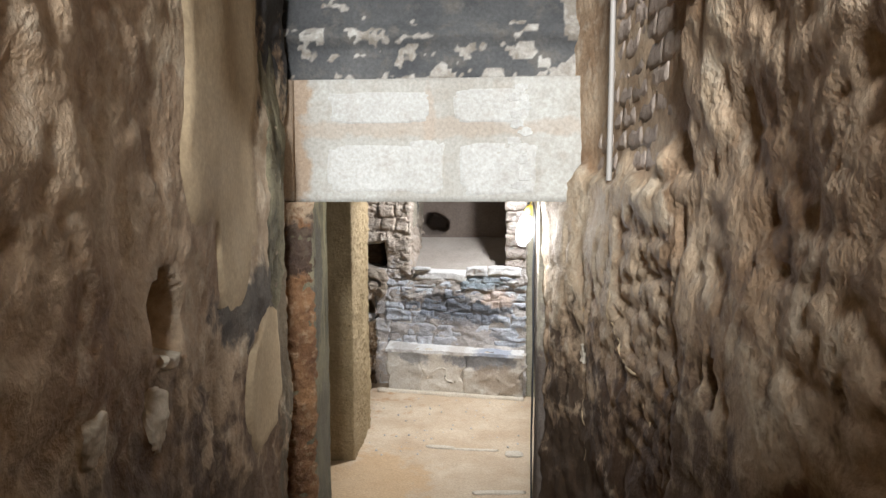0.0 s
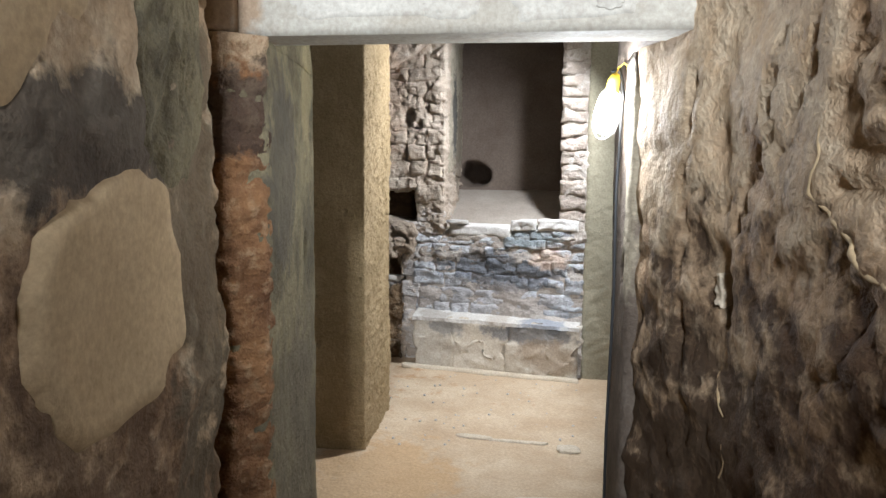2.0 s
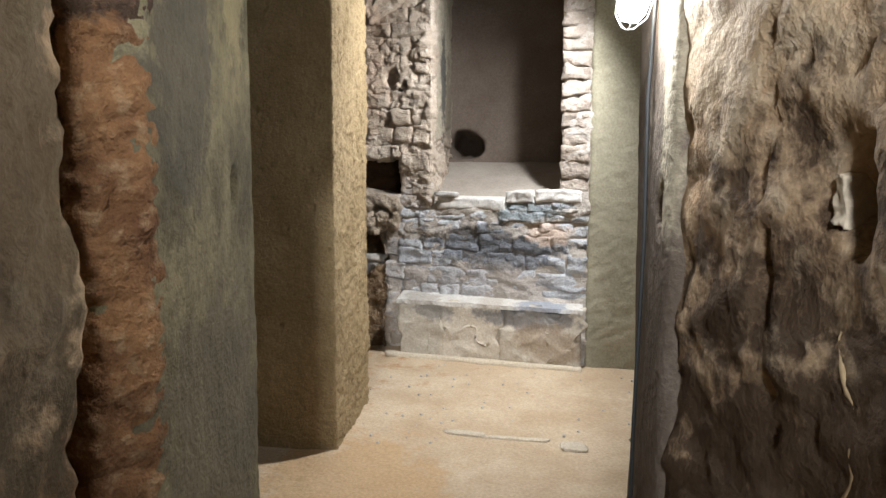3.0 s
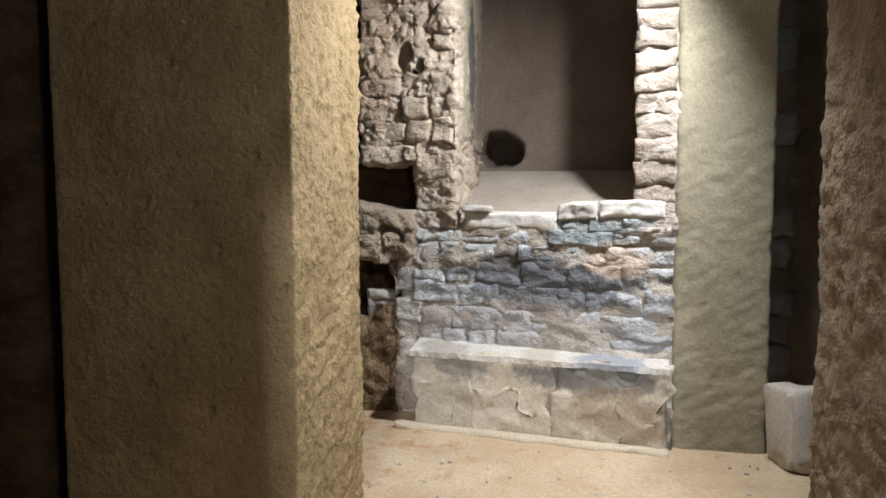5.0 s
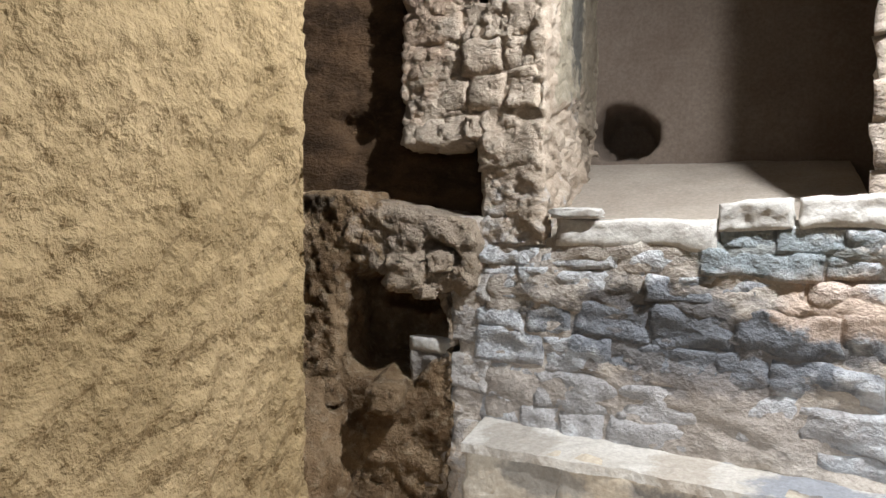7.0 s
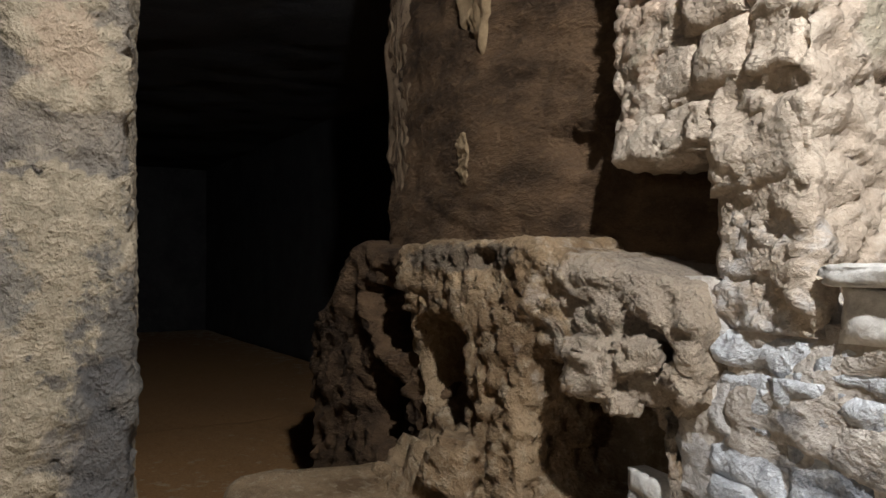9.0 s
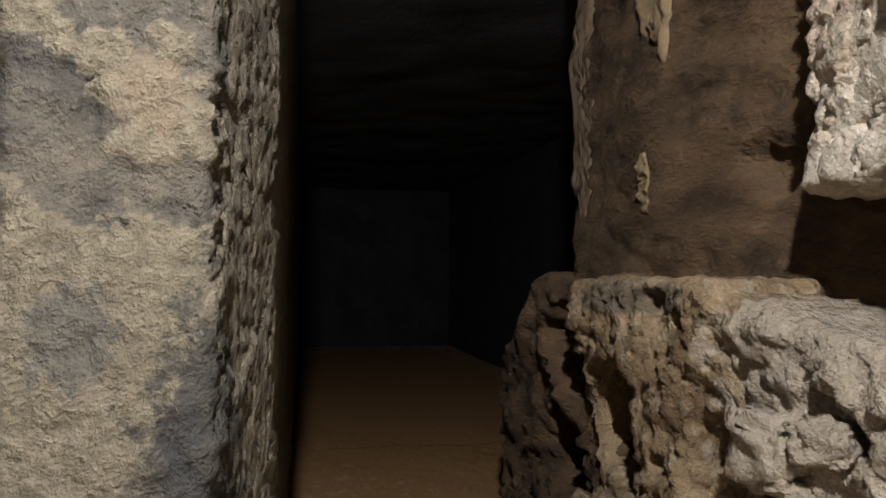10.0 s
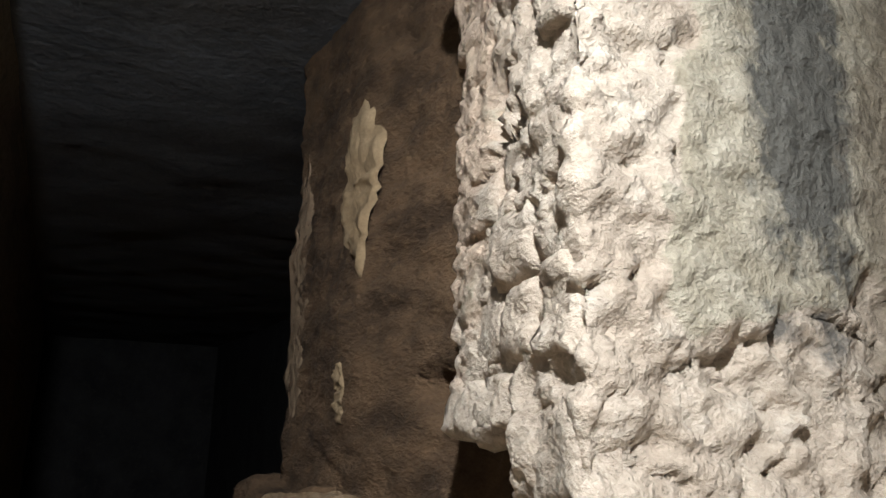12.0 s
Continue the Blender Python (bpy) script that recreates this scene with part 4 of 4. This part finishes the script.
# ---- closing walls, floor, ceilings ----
# walls added to close the passages, coloured dark in place of unlit depth
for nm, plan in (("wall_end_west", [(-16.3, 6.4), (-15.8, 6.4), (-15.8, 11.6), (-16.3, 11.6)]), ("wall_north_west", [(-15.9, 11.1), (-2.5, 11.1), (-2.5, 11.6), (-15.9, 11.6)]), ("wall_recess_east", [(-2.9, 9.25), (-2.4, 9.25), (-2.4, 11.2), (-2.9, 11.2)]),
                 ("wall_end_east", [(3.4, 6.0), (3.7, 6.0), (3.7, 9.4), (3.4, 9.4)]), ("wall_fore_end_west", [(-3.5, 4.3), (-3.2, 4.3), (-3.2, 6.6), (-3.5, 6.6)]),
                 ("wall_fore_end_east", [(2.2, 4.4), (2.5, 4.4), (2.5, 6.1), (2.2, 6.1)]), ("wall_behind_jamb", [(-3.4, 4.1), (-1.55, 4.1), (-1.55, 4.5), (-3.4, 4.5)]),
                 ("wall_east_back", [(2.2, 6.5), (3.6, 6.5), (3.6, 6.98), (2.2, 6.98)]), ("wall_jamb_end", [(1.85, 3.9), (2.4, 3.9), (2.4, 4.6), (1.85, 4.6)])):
    structure(rough_block(nm, plan, -0.05, 3.5, mud, M_blackwall if plan[0][0] < -2.4 else M_dim, (0, 1, 2, 3), 0.12, 0), "dark earthen wall closing the passage")


def uneven_sheet(name, x0, x1, y0, y1, z, material, amp, step, thick, down=True):
    nx, ny = int((x1 - x0) / step) + 1, int((y1 - y0) / step) + 1
    X, Y = np.meshgrid(np.linspace(x0, x1, nx), np.linspace(y0, y1, ny), indexing="ij")
    p = np.stack((X, Y, np.full_like(X, z)), -1).reshape(-1, 3)
    p[:, 2] += amp * fbm(p, 0.7, 3, 81) + 0.35 * amp * fbm(p, 0.09, 3, 83)
    lower = p.copy()
    lower[:, 2] = z - thick
    faces = grid_faces(nx, ny)
    n = len(p)
    a, b, c, d = 0, (nx - 1) * ny, nx * ny - 1, ny - 1
    faces += [(a + n, d + n, c + n, b + n)]
    rim = [i * ny for i in range(nx)] + [(nx - 1) * ny + j for j in range(1, ny)] + [i * ny + ny - 1 for i in range(nx - 2, -1, -1)] + [j for j in range(ny - 2, 0, -1)]
    m = len(rim)
    faces += [(rim[i], rim[i] + n, rim[(i + 1) % m] + n, rim[(i + 1) % m]) for i in range(m)]
    return new(name, mesh_of(name, np.concatenate((p, lower)), faces, material))


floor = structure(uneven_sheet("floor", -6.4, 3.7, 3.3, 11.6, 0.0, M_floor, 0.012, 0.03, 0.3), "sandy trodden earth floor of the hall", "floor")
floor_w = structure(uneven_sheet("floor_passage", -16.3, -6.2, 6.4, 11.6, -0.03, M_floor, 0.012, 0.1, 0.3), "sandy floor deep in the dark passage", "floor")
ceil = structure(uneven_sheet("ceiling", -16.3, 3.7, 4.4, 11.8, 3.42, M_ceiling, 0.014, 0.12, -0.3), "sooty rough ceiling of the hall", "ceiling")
ceil2 = structure(uneven_sheet("ceiling_corridor", -1.7, 2.0, -1.05, 4.6, 4.28, M_ceiling, 0.03, 0.12, -0.3), "dark ceiling of the entrance corridor", "ceiling")
# added out of view: its top edge cuts daylight off the lower corridor walls
structure(rough_block("wall_entrance", [(-1.7, -1.3), (2.0, -1.3), (2.0, -1.0), (-1.7, -1.0)], 0.0, 3.44, mud, M_mud, (2,), 0.1, 0), "unseen wall added to keep daylight off the lower corridor")
ground = structure(new("ground", box_mesh("ground", (400, 400, 0.3), M_floor, 0)), "sandy ground outside", "ground")
ground.location = (0, -210, 1.6)
for i, (x, y, sx, sy) in enumerate(((-0.15, 6.45, 0.26, 0.07), (0.18, 6.40, 0.40, 0.045), (0.53, 6.33, 0.15, 0.13), (0.40, 5.50, 0.4, 0.06))):
    boulder("floor_stone", (sx, sy, 0.024), (x, y, 0.003), i * 4.1, M_floorstone, -6 + 4 * i, 0, 0.12, "flat pale stone set in the sandy floor", "stone", "flat stones in the floor")
rp = random.Random(3)
bm = bmesh.new()
for i in range(150):
    x, y = (rp.uniform(-1.0, 1.2), rp.uniform(6.2, 8.0)) if i < 90 else (rp.uniform(-4.5, -1.5), rp.uniform(7.5, 8.3))
    r = rp.uniform(0.004, 0.014)
    geom = bmesh.ops.create_icosphere(bm, subdivisions=1, radius=r)
    bmesh.ops.translate(bm, vec=(x, y, r * 0.5), verts=geom["verts"])
gravel = part("gravel", bm, M_slab, None)
tagged(gravel, "small stones and crumbs scattered over the sandy floor", "gravel", kind="stuff")


# ---- lamps ----
def tube(name, points, radius, material, parent, label=""):
    cu = bpy.data.curves.new(name, "CURVE")
    cu.dimensions, cu.bevel_depth, cu.bevel_resolution = "3D", radius, 2
    sp = cu.splines.new("POLY")
    sp.points.add(len(points) - 1)
    for q, v in zip(sp.points, points):
        q.co = (*v, 1)
    cu.materials.append(material)
    tmp = bpy.data.objects.new(name, cu)
    me = bpy.data.meshes.new_from_object(tmp)
    bpy.data.objects.remove(tmp)
    ob = new(name, me)
    ob.parent = parent
    return tagged(ob, label)


def lathe(name, profile, material, parent, segments=24, label=""):
    verts, faces = [], []
    for r, z in profile:
        verts += [(r * math.cos(2 * math.pi * s / segments), r * math.sin(2 * math.pi * s / segments), z) for s in range(segments)]
    for i in range(len(profile) - 1):
        faces += [(i * segments + s, i * segments + (s + 1) % segments, (i + 1) * segments + (s + 1) % segments, (i + 1) * segments + s) for s in range(segments)]
    ob = new(name, mesh_of(name, verts, faces, material))
    ob.parent = parent
    return tagged(ob, label)


def hand_lamp():
    th = new("cage_lamp")
    lathe("bulb", [(0.001, -0.10), (0.025, -0.095), (0.040, -0.07), (0.044, -0.03), (0.042, 0.02), (0.03, 0.05), (0.02, 0.06), (0.001, 0.06)], M_bulb, th, label="glowing white bulb")
    lathe("socket", [(0.001, 0.045), (0.022, 0.045), (0.024, 0.06), (0.022, 0.10), (0.014, 0.125), (0.001, 0.128)], M_yellow, th, label="yellow plastic lamp socket")
    for s in range(5):
        a = 2 * math.pi * s / 5
        pts = [(r * math.cos(a), r * math.sin(a), z) for r, z in ((0.024, 0.07), (0.045, 0.045), (0.052, -0.03), (0.047, -0.08), (0.018, -0.115), (0.0, -0.12))]
        tube("cage_wire", pts, 0.0012, M_wire, th)
    tube("hook", [(0, 0, 0.125), (0.004, 0, 0.15), (0.02, 0, 0.17), (0.035, 0, 0.16), (0.04, 0, 0.145)], 0.0025, M_yellow, th)
    return th


lampa = hand_lamp()
lampa.matrix_world = pose(0.553, 4.15, 2.20, 0, 12, 0)
tagged(lampa, "lit white lamp in a yellow cage on the door jamb", "lamp", "hand lamps of the tomb")
lampb = copy_thing(lampa, pose(0.72, 7.25, 3.27, 0, 0, 40))
tagged(lampb, "lit white lamp in a yellow cage on a long cable")
cable = tube("lamp_cable", [(0.565, 4.15, 2.33), (0.595, 4.16, 2.345), (0.612, 4.18, 2.25), (0.600, 4.2, 1.9), (0.607, 4.22, 1.5), (0.600, 4.25, 0.9), (0.607, 4.28, 0.0)], 0.006, M_black, None)
tagged(cable, "thin black lamp cable running down the jamb", "cable")
cableb = tube("lamp_cable", [(0.72, 7.25, 3.39), (0.72, 7.25, 3.41), (0.721, 7.25, 3.46)], 0.006, M_black, None)
tagged(cableb, "thin black cable hanging from the hall ceiling", "cable")

# ---- exposed bricks and conduit on the east corridor wall ----
def brick_mesh(w, h, salt):
    return stone_mesh("brick", w, h, 0.045, salt, M_brick, 7, 4, 0.006, 0.2)


bricks = [brick_mesh(0.212, 0.083, i * 1.7) for i in range(6)]
for r in range(20):
    z = 2.50 + r * 0.086
    y = 2.15 + (0.11 if r % 2 else 0.0) + max(0, (2.9 - z)) * 0.5
    while y < 3.42:
        x, way = on_line(RIGHT, y)
        ang = math.degrees(math.atan2(-way[1], -way[0]))
        ob = new("brick", bricks[rp.randrange(6)])
        ob.matrix_world = pose(x + 0.094, y + 0.1, z + 0.036, 0, rp.uniform(-1, 1), ang)
        ob.parent = wall_right
        y += 0.215

def plaster_edge(line, radius, label):
    pts = []
    for k in range(len(line) - 1):
        for f in np.linspace(0, 1, 8, endpoint=False):
            y, z = (1 - f) * line[k][0] + f * line[k + 1][0], (1 - f) * line[k][1] + f * line[k + 1][1]
            x, way = on_line(RIGHT, y)
            push = layered(right_surface(np.array([[x, y, z]])))[0][0]
            pts.append((x - push + 0.004, y + 0.008 * math.sin(40 * z), z))
    return tube("plaster_edge", pts, radius, M_repair, wall_right, label)


plaster_edge([(2.806, 2.08), (2.82, 1.93), (2.63, 1.80), (2.42, 1.775), (2.366, 1.68), (2.232, 1.62)], 0.007, "pale broken edge of a plaster layer")
plaster_edge([(3.30, 1.45), (3.22, 1.3), (3.26, 1.15)], 0.005, "pale broken edge of a plaster layer")
pipe = tube("conduit", [(0.858, 3.0, 2.46), (0.862, 3.0, 2.9), (0.866, 3.0, 4.28)], 0.012, M_pipe, None)
tagged(pipe, "grey conduit pipe running up the brick wall", "conduit")
